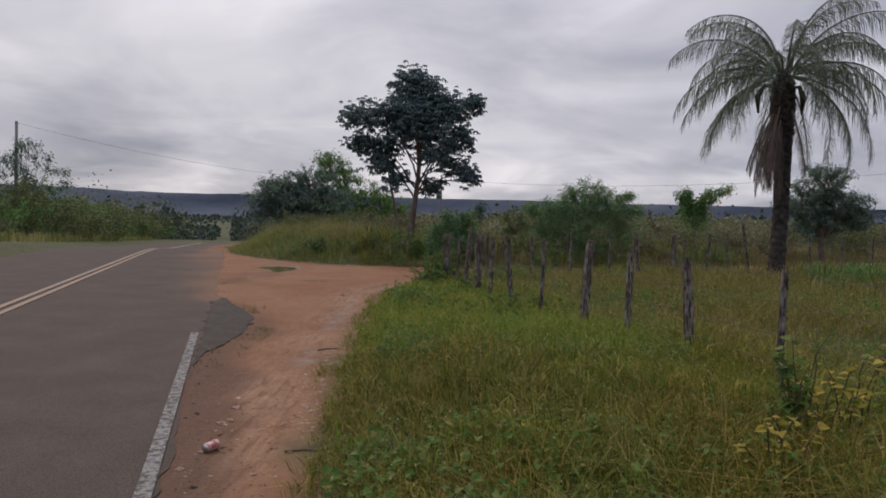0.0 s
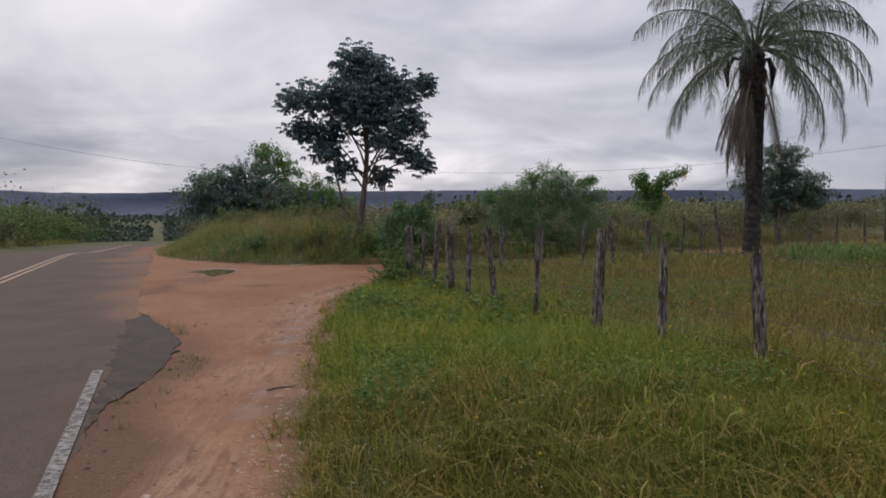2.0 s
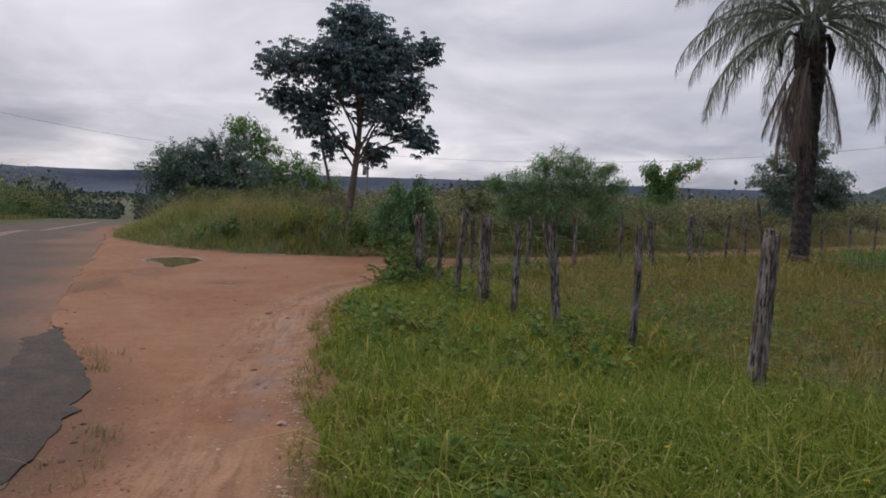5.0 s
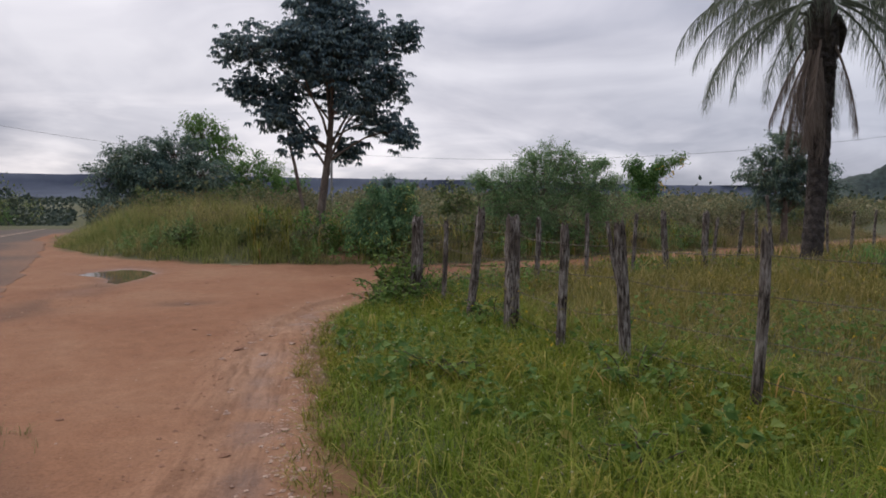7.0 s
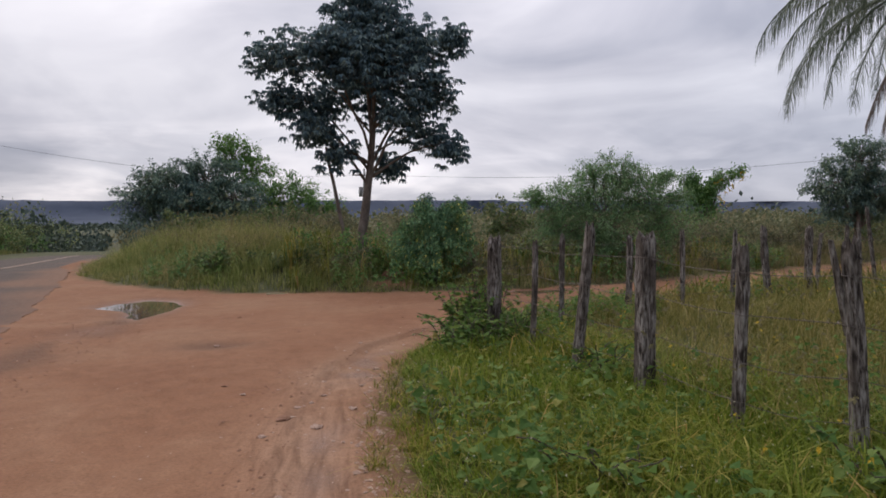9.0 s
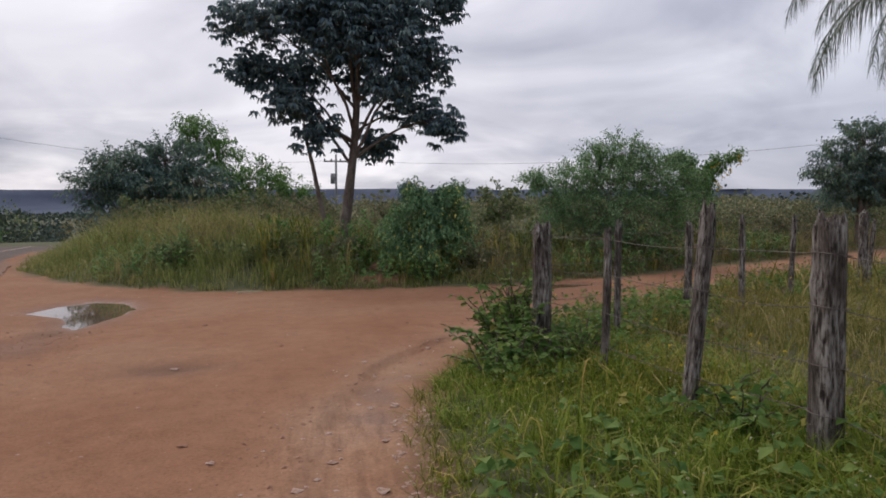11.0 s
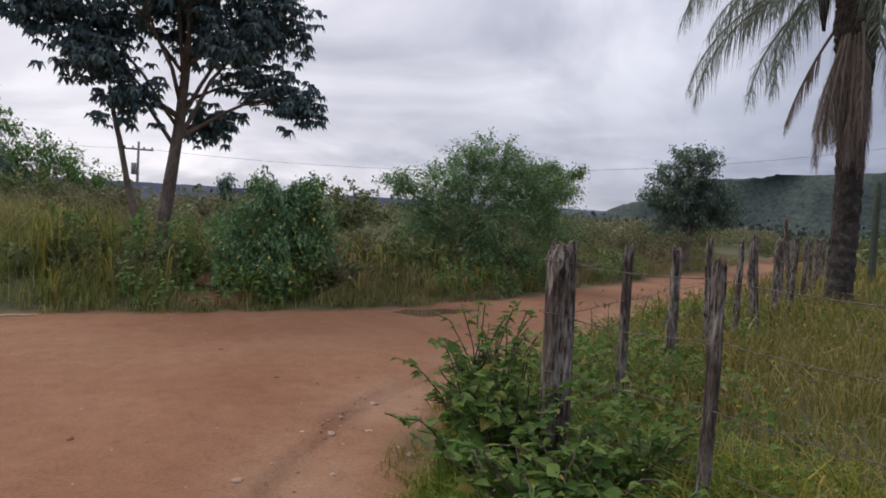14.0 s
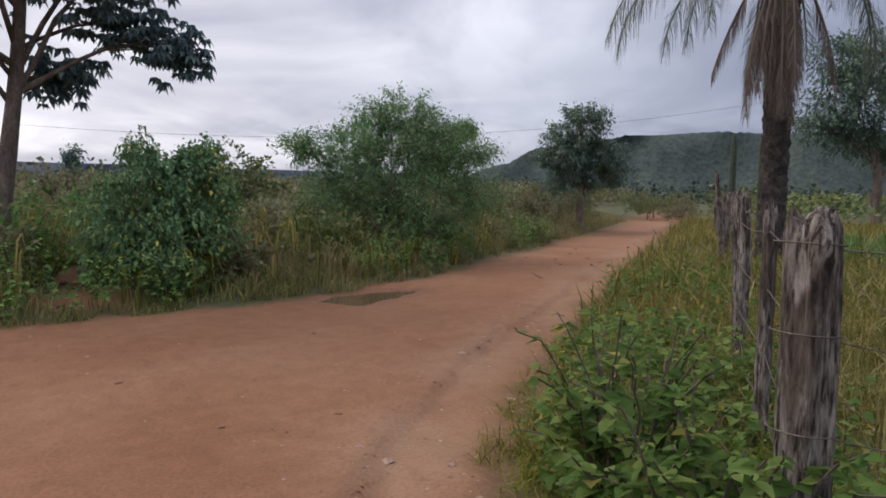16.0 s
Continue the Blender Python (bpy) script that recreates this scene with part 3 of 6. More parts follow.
def spaced(lo, hi, step, far, grow=1.13):
    mid = list(np.arange(lo, hi + step, step))
    out, s, v = [], step, mid[-1]
    while v < far:
        s *= grow; v += s; out.append(v)
    pre, s, v = [], step, mid[0]
    while v > -far:
        s *= grow; v -= s; pre.append(v)
    return np.array(pre[::-1] + mid + out)


def build_ground():
    xs, ys = spaced(-7, 5, 0.07, 4600, 1.12), spaced(4, 24.5, 0.08, 4600, 1.12)
    X, Y = np.meshgrid(xs, ys)
    Z = ground_z(X, Y)
    asp = (~inside(X, Y, ASPH_R + [(-26.6 - 6.9, 84), (1.2 - 6.9, -8)])).astype(float)
    # the earth lies under the carriageway
    Z = Z - 0.10 * (1 - asp) * smooth01((seg_dist(X, Y, ASPH_R) - 0.16) / 0.25)
    nx, ny = len(xs), len(ys)
    V = np.stack([X, Y, Z], -1).reshape(-1, 3)
    i = (np.arange(ny - 1)[:, None] * nx + np.arange(nx - 1)).ravel()
    T = np.concatenate([np.stack([i, i + 1, i + nx + 1], 1), np.stack([i, i + nx + 1, i + nx], 1)])
    me = tri_mesh("ground", V, T, EARTH, True)
    bare = inside(X, Y, DIRT_POLY)
    dv, db = seg_dist(X, Y, VERGE), seg_dist(X, Y, BACK)
    dd = np.minimum(dv, db)
    mask = smooth01(0.5 + np.where(bare, dd, -dd) / 0.5 + 0.35 * wave(X, Y, 4, 11))
    mask = np.where(X < -2.2 - .303 * (Y + 6), 0, mask)   # grass soil beyond the carriageway
    grit = np.where(bare, np.exp(-((dv - 0.6) / 0.4) ** 2), 0) * (0.7 + 0.5 * wave(X, Y, 2.5, 12))
    wet = 0 * X
    for p in (PUDDLE, PUDDLE_B):
        dp = seg_dist(X, Y, p + p[:1])
        wet = np.maximum(wet, np.where(inside(X, Y, p), 1, .45 * smooth01(1 - dp / 0.4)))
    wet = np.maximum(wet, np.where(bare & (Y < 17), 0.95 * np.exp(-((dv - 0.45) / 0.19) ** 4) * smooth01(0.4 + wave(X, Y, 2.2, 21)) * smooth01(0.55 + wave(X, Y, 7, 22)) * smooth01((Y - 4) / 3), 0))
    shoulder = np.where(bare, smooth01(1.2 - seg_dist(X, Y, ASPH_R) / 0.55 + 0.4 * wave(X, Y, 3, 31)), 0) * smooth01((14 - Y) / 6) * 0.8
    shoulder = np.maximum(shoulder, np.where(bare & (Y < 22), 0.35 * smooth01((0.22 - dv) / 0.2 + 0.5 * wave(X, Y, 2.6, 33)), 0))
    shoulder = np.maximum(shoulder, np.where(bare, 0.4 * smooth01(0.2 + wave(X, Y, 1.1, 34)) * smooth01(wave(X, Y, 0.45, 35)), 0))
    mask = np.maximum(mask, smooth01(1.25 - np.hypot((X + .55) / 1.0, Y - 24.6) / .8))
    shoulder = np.maximum(shoulder, .6 * np.exp(-(np.hypot((X + 3.13) / 1.5, Y - 17.45) / .3) ** 2))
    shoulder = np.maximum(shoulder, np.where(bare & (Y > 11) & (X < 3), .3 * np.exp(-((dv - .76) / .05) ** 2) * smooth01(.5 + wave(X, Y, 2.5, 36)), 0))
    trail = np.exp(-((X + 4.95 + .12 * wave(X, Y, .9, 37)) / .38) ** 2) * smooth01((Y - 14.8) / 1.2) * smooth01((20.2 - Y) / .8)
    shoulder = np.maximum(shoulder, .6 * trail * smooth01(.45 + wave(X, Y, 3.2, 38)))
    wet = np.maximum(wet, .5 * trail * smooth01((Y - 17.5) / 1.5) * smooth01(.3 + wave(X, Y, 2.6, 39)))
    col = np.stack([mask, np.clip(grit * 1.7, 0, 1.7), wet, shoulder], -1).astype(np.float32)
    at = me.color_attributes.new("soil", "FLOAT_COLOR", "POINT")
    at.data.foreach_set("color", col.ravel())
    tagged(new("ground", me), "red clay ground with grassy soil reaching the horizon", "ground", kind="structure")


build_ground()


def strip_between(left, right, name, mat, lift, bottom=0.12, rag=0.0):
    """A slab between two lines of points, following the land, with a thickness."""
    l, r = np.asarray(left, float), np.asarray(right, float)
    n = len(l)
    m = 15
    rows = [l + (r - l) * (1 - (1 - k / (m - 1)) ** 2.4) for k in range(m)]
    P = np.stack(rows, 1)
    Z = fall(P[..., 0], P[..., 1]) + lift
    V = np.concatenate([np.concatenate([P, Z[..., None]], -1).reshape(-1, 3), np.concatenate([P, Z[..., None] - bottom], -1).reshape(-1, 3)])
    T, o = [], n * m
    for i in range(n - 1):
        for k in range(m - 1):
            a, b, c, d = i * m + k, i * m + k + 1, (i + 1) * m + k + 1, (i + 1) * m + k
            T += [(a, b, c), (a, c, d)]
        for k in (0, m - 1):
            a, d = i * m + k, (i + 1) * m + k
            T += [(a, d, d + o), (a, d + o, a + o)]
    return tri_mesh(name, V, T, mat)


def along(line, ts):
    p = np.asarray(line, float)
    s = np.r_[0, np.cumsum(np.hypot(*np.diff(p, axis=0).T))]
    return np.stack([np.interp(ts, s, p[:, 0]), np.interp(ts, s, p[:, 1])], 1), s[-1]


def build_road():
    _, total = along(ASPH_R, [0])
    ts = np.r_[np.arange(0, 40, 0.07), np.arange(40, total, 1.0), total]
    R, _ = along(ASPH_R, ts)
    rr = np.random.RandomState(4)
    jag = np.interp(ts, np.arange(0, 110, 0.12), rr.normal(0, 0.014, 917)) + np.interp(ts, np.arange(0, 110, 0.45), rr.normal(0, 0.05, 245))
    R[:, 0] += jag * (ts < 60)
    far = [(R[-1][0] - 0.29 * s, R[-1][1] + 0.957 * s) for s in np.arange(4, 900, 8)]
    R = np.concatenate([R, far])
    lx = 1.42 - 6.75 - 0.303 * (R[:, 1] + 6)
    Lf = np.stack([np.minimum(lx, R[:, 0] - 5.8), R[:, 1] - 0.6], 1)
    me = strip_between(Lf, R, "road", ASPHALT, 0.012)
    co = np.empty(len(me.vertices) * 3, np.float32); me.vertices.foreach_get("co", co)
    X, Y = co[0::3].astype(float), co[1::3].astype(float)
    dust = smooth01(1.05 - seg_dist(X, Y, ASPH_R) / (.35 + 1.0 * smooth01((Y - 10) / 6)) + .45 * wave(X, Y, 1.3, 61)) * smooth01((Y - 6) / 7) * (Y < 60) * .75
    me.attributes.new("dust", "FLOAT", "POINT").data.foreach_set("value", dust.astype(np.float32))
    tagged(new("road", me), "worn grey asphalt carriageway with a broken edge", "road", kind="structure")
    # painted lines
    def line(off, wid, y0, y1, name, mat, label):
        ys = np.arange(y0, y1, 0.5)
        x = -1.66 - 0.303 * (ys - 3.76) + off
        me = strip_between(np.stack([x, ys], 1), np.stack([x + wid, ys], 1), name, mat, 0.024, 0.004)
        tagged(new(name, me), label, "road marking", kind="structure")
    line(0.01, 0.1, -5, 9.15, "edge_line", PAINT_W, "worn white edge line on asphalt")
    line(-3.15, 0.11, -5, 100, "centre_line", PAINT_Y, "faded yellow centre line on asphalt")
    line(-2.93, 0.11, -5, 100, "centre_line", PAINT_Y, "faded yellow centre line on asphalt")


build_road()


# ---- far distance ----
def ridge(name, az0, az1, dist, heights, base, mat, label, seed, rough=3.0):
    """A long wooded ridge: heights given at even steps of bearing, with an uneven crest and real slopes."""
    n, rings = 260, 7
    az = np.radians(np.linspace(az0, az1, n))
    h = np.interp(np.linspace(0, 1, n), np.linspace(0, 1, len(heights)), heights)
    rr = np.random.RandomState(seed)
    h = h + np.interp(np.arange(n), np.arange(0, n, 5), rr.normal(0, rough, len(range(0, n, 5)))) + rr.normal(0, rough * 0.35, n)
    prof = [(0.0, 0.0), (0.25, 0.18), (0.5, 0.4), (0.7, 0.72), (0.8, 0.96), (0.88, 1.0), (1.6, 0.9)]
    V = []
    for d, k in prof:
        rad = dist * (0.86 + 0.16 * d) + np.interp(np.arange(n), np.arange(0, n, 8), rr.normal(0, dist * 0.008, len(range(0, n, 8))))
        V.append(np.stack([rad * np.sin(az), rad * np.cos(az), base + (h - base) * k], 1))
    V = np.concatenate(V)
    i = (np.arange(rings - 1)[:, None] * n + np.arange(n - 1)).ravel()
    T = np.concatenate([np.stack([i, i + 1, i + n + 1], 1), np.stack([i, i + n + 1, i + n], 1)])
    tagged(new(name, tri_mesh(name, V, T, mat, True)), label, "hill", kind="structure")


ridge("mesa_ridge", -75, 70, 3000, [95, 96, 98, 94, 86, 100, 108, 104, 98, 92, 96, 100], -14, MESA, "long flat-topped wooded ridge tinted blue for distance haze", 2, 1.6)
ridge("wooded_hill", 30, 110, 620, [-8, 6, 25, 44, 51, 55, 58, 53, 54, 55, 56, 54, 50, 52, 56, 58, 50, 44, 40], -12, HILL, "wooded hill behind the side road", 6, 1.2)


# ---- plants ----
def grow_tree(name, at, height, trunk_r, lobes, leaf_mat, label, category="tree", seed=1, leaf=0.14, per=60, twigs=22, width=0.45, palmate=0, droop=0.35,
              bark=None, stems=((0, 0),), fork=0.45, group="", plain=False, sag=0.0, lean=(0, 0), jitter=0.6, reach=1.08, limb=(0.2, 0.36)):
    """Trunk, a limb to each lobe of the crown, twigs through the lobe, and leaves along the twigs.
    lobes: x, y, z of the middle, then the three radii, all from the foot of the trunk."""
    rng = np.random.default_rng(seed)
    z0 = float(ground_z(at[0], at[1])) - 0.05
    tree = thing(name, label, category, group, at=(at[0], at[1], z0))
    wood, V = Soup(), []
    LP, LD, LS = [], [], []
    for sx, sy in stems:
        top = np.array([lean[0] * 1.0 + sx * 3, lean[1] + sy * 3, height * fork])
        n = 8
        f = np.linspace(0, 1, n)[:, None]
        pts = np.array([sx, sy, 0]) * (1 - f) + top * f + np.c_[rng.normal(0, trunk_r * 0.2, (n, 2)), np.zeros(n)] * (f > 0) * (f < 1)
        tube(wood, pts, trunk_r * (1.25 - 0.55 * f[:, 0] + 0.5 * (f[:, 0] < 0.05)), 10, 0.07, rng)
    for li, lb in enumerate(lobes):
        c, rad = np.array(lb[:3], float), np.array(lb[3:6], float)
        sx, sy = stems[li % len(stems)]
        k = rng.uniform(0.55, 1.0)
        start = np.array([lean[0] + sx * 3, lean[1] + sy * 3, height * fork]) * k + np.array([sx, sy, 0]) * (1 - k)
        if c[2] < start[2] + 0.2:
            start = start * max(0.25, (c[2] - 0.35 * np.hypot(c[0], c[1])) / start[2])
        f = np.linspace(0, 1, 7)[:, None]
        bow = np.array([0, 0, 0.12]) * np.linalg.norm(c - start) * np.sin(np.pi * f)
        pts = start * (1 - f) + c * f + bow + rng.normal(0, 0.03, (7, 3)) * (f > 0)
        r0 = trunk_r * rng.uniform(*limb)
        tube(wood, pts, r0 * (1 - 0.75 * f[:, 0]), 6, 0.08, rng)
        vol = max(0.25, (rad[0] * rad[1] * rad[2]) ** (2 / 3))
        for _ in range(max(5, int(twigs * vol))):
            d = unit(rng.normal(0, 1, 3))
            end = c + d * rad * rng.uniform(0.45, reach) ** 0.6
            s = pts[rng.integers(3, 7)]
            f2 = np.linspace(0, 1, 5)[:, None]
            tp = s * (1 - f2) + end * f2 + np.array([0, 0, 0.1 - sag]) * np.linalg.norm(end - s) * np.sin(np.pi * f2) + rng.normal(0, 0.03, (5, 3)) * (f2 > 0)
            tube(wood, tp, np.maximum(0.005, r0 * 0.28 * (1 - 0.8 * f2[:, 0])), 4, 0, None, False)
            m = per
            g = rng.uniform(0.25, 1.0, m) ** 0.7
            idx = np.clip((g * 4).astype(int), 0, 3)
            fr = (g * 4 - idx)[:, None]
            base = tp[idx] * (1 - fr) + tp[idx + 1] * fr + rng.normal(0, leaf * jitter, (m, 3))
            dirs = unit(rng.normal(0, 1, (m, 3)) + 0.7 * unit(end - c) + np.array([0, 0, -0.15]))
            LP.append(base); LD.append(dirs); LS.append(rng.uniform(0.6, 1.25, m) * leaf)
    P, D, S = np.concatenate(LP), np.concatenate(LD), np.concatenate(LS)
    if palmate:
        a = np.tile(np.arange(palmate) * 2 * np.pi / palmate, len(P)) + rng.normal(0, 0.15, len(P) * palmate)
        P, D, S = np.repeat(P, palmate, 0), np.repeat(D, palmate, 0), np.repeat(S, palmate)
        h = np.stack([np.cos(a), np.sin(a), np.full(len(a), -0.35)], 1)
        D = unit(h + 0.35 * D)
    V, T = card_arrays(P, D, S, width, rng) if plain else leaf_arrays(P, D, S, width, rng, droop=droop)
    part("trunk", wood.mesh("trunk", bark or BARK, True), tree)
    part("crown", tri_mesh("crown", V, T, leaf_mat), tree)["kind"] = "stuff"
    return tree


grow_tree("roadside_tree", (-1.32, 26.5), 7.3, 0.108,
          [(x + .14, *rest) for x, *rest in [(-0.2, 0.1, 6.5, .85, .9, .8), (0.45, -.3, 6.2, .8, .8, .7), (1.3, 0.3, 5.75, .95, 1.0, .7), (2.35, 0.1, 5.95, .3, .3, .22), (-2.15, -.2, 5.25, .85, .8, .5), (-2.2, .2, 4.5, .5, .5, .35), (-1.45, .4, 4.25, .85, .8, .6),
           (-1.0, -.7, 5.3, .9, .8, .8), (0.1, 0.9, 5.0, 1.3, .8, 1.1), (0.2, -.9, 5.0, 1.3, .8, 1.0), (1.75, -.2, 4.6, .8, .8, .65), (1.55, .3, 3.5, .75, .7, .32), (0.9, -.8, 3.9, .7, .6, .4), (-1.5, -.3, 3.5, .5, .5, .28),
           (-.75, -.3, 2.95, .5, .4, .35), (.75, .5, 2.75, .25, .3, .2), (2.25, -.3, 3.15, .28, .3, .18)]],
          TREE_LEAF, "young broadleaf tree with dark drooping palmate leaves and bare lower trunk", seed=11, leaf=0.14, per=12, twigs=42, jitter=1.15, width=0.52, palmate=7, droop=0.5, fork=0.5, lean=(0.36, 0), limb=(.28, .48))

grow_tree("thin_sapling", (-1.5, 26.6), 3.6, 0.05, [(-.72, 0, 3.5, .15, .15, .12)], TREE_LEAF, "thin leaning sapling beside the roadside tree's trunk", seed=12, leaf=0.17, per=11, twigs=30, width=0.42, palmate=6, droop=0.42, fork=.85, lean=(-.62, 0))
grow_tree("dark_tree", (-8.15, 40.5), 5.2, 0.16, [(-1.2, 0, 2.6, 1.9, 1.8, 1.3), (0.3, 0.5, 3.2, 1.7, 1.6, 1.3), (-2.3, -.4, 1.9, 1.3, 1.3, 1.2), (1.6, 0, 2.2, 1.6, 1.5, 1.3), (-.3, -.6, 1.6, 2.2, 1.5, 1.2)],
          DARK_LEAF, "dense dark green spreading tree above tall grass", seed=21, leaf=0.15, per=66, twigs=34, fork=0.3)
grow_tree("pale_tree", (-7.1, 43.5), 6.0, 0.14, [(0, 0, 4.5, 1.3, 1.2, 1.1), (1.1, 0, 3.8, 1.2, 1.1, .9), (-.5, .3, 5.3, .6, .6, .5)], MID_LEAF, "lighter green tree rising behind the dark one", seed=22, leaf=0.17, per=44, twigs=28)
grow_tree("green_shrub", (-4.3, 42), 3.8, 0.08, [(0, 0, 2.5, 1.5, 1.2, 1.1), (1.5, -.2, 1.8, 1.3, 1.2, 1.0), (-1.5, 0, 2.3, 1.2, 1.2, 1.0)], MID_LEAF, "bright green leafy shrub behind tall grass", "shrub", seed=23, leaf=0.16, per=50, twigs=30, fork=0.2)
grow_tree("vine_covered_bush", (0.5, 25.2), 2.1, 0.05, [(0, 0, 1.15, 1.0, .8, .75), (-.7, -.3, .85, .55, .6, .7), (.55, -.2, .95, .5, .5, .7), (-.15, -.2, 1.6, .7, .55, .38), (.45, -.1, 1.65, .4, .4, .3), (-.1, -.6, .6, .9, .4, .5)],
          VINE_LEAF, "bush smothered in broad green vine leaves beside the dirt road", "bush", seed=24, leaf=0.064, per=105, twigs=66, jitter=1.0, width=0.75, fork=0.3, droop=0.6)
grow_tree("feathery_tree", (5.5, 27.6), 3.6, 0.06, [(0, 0, 2.3, 1.3, 1.1, .7), (-1.3, -.3, 1.9, .9, .9, .7), (1.3, 0, 2.1, 1.0, 1.0, .65), (.3, .2, 3.0, .7, .7, .4), (-.5, 0, 2.8, .6, .6, .35), (1.0, .1, 2.75, .55, .5, .35), (-.2, -.6, 1.3, 1.5, .9, .65), (1.7, -.4, 1.3, .8, .8, .7), (-1.6, -.2, 1.1, .8, .8, .6),
           (2.1, -.2, 2.2, .5, .5, .25), (-2.1, 0, 2.1, .45, .45, .25), (.2, -.7, .7, 1.6, .6, .45), (1.9, .2, 2.75, .35, .3, .15)],
          FEATHER_LEAF, "multi-stemmed shrubby tree with fine feathery leaves", seed=25, leaf=0.082, per=64, twigs=95, jitter=.85, reach=1.22, width=0.34, fork=0.25, stems=((0, 0), (.25, .1), (-.25, 0), (.1, -.2)), droop=0.2)
grow_tree("dark_round_tree", (19.15, 35.1), 5.4, 0.14, [(0, 0, 4.2, 1.6, 1.4, 1.1), (-1.2, 0, 3.2, 1.5, 1.2, 1.0), (1.1, 0, 3.0, 1.6, 1.3, 1.0), (0, .4, 2.0, 1.8, 1.4, .9), (2.0, 0, 2.4, 1.1, 1.0, .7)], DARK_LEAF, "dark round-crowned tree beside the side road", seed=26, leaf=0.14, per=70, twigs=36, fork=0.35)


def scrub(name, at, w, h, mat, label, seed, leaf=0.18, per=30, twigs=16, group="roadside scrub"):
    r = np.random.RandomState(seed)
    lobes = [(r.uniform(-.5, .5) * w, r.uniform(-.3, .3) * w, h * r.uniform(.24, .72), w * r.uniform(.28, .45), w * r.uniform(.25, .4), h * r.uniform(.22, .35)) for _ in range(4)]
    return grow_tree(name, at, h, 0.05, lobes, mat, label, "shrub", seed, leaf, per, twigs, 0.5, fork=0.25, group=group, plain=True)


# scrub beside the road on its far side, thinning downhill
r_s = np.random.RandomState(31)
for i in range(26):
    u = 8 + i * 3.3
    for lane in range(2):
        lat = -9.5 - lane * 4.2 - r_s.uniform(0, 3) - (3.5 if u < 26 else 0)
        x, y = -8 + ROAD_DIR[0] * (u - 6) + lat * 0.957, 27 + ROAD_DIR[1] * (u - 6) + lat * 0.29
        scrub("shrub", (x, y), r_s.uniform(3.0, 4.8), r_s.uniform(2.3, 3.2) + 0.9 * lane + .012 * u, SCRUB_LEAF if r_s.rand() < .7 else MID_LEAF, "dense green roadside shrub", 100 + i * 2 + lane, leaf=0.19, per=30, twigs=11)
grow_tree("thin_tree", (-27.3, 45.5), 7.6, 0.1, [(0, 0, 6.3, 1.0, 1, .7), (1.0, 0, 5.4, .8, .8, .5), (-1.1, 0, 5.3, 1, 1, .6), (2.3, 0, 4.6, .8, .6, .45), (2.9, 0, 3.9, .5, .5, .3), (-.2, 0, 4.4, 1.0, 1, .6), (-2.2, 0, 4.4, .9, .8, .6), (.9, 0, 3.6, .8, .8, .5), (-1.2, 0, 3.2, 1.4, 1, .7)], DARK_LEAF, "thin open-crowned tree by a utility pole", seed=61, leaf=0.2, per=24, twigs=22)
# scrub behind the side road
for i in range(30):
    x = -3 + i * 1.75 + r_s.uniform(-.6, .6)
    y = 31 + 0.6 * max(0, x - 2) + r_s.uniform(0, 6)
    scrub("shrub", (x, y), r_s.uniform(2, 3.4), r_s.uniform(1.3, 2.2), BRUSH if r_s.rand() < .7 else SCRUB_LEAF, "brownish green scrub behind the dirt side road", 200 + i, leaf=0.14, per=34, twigs=13)


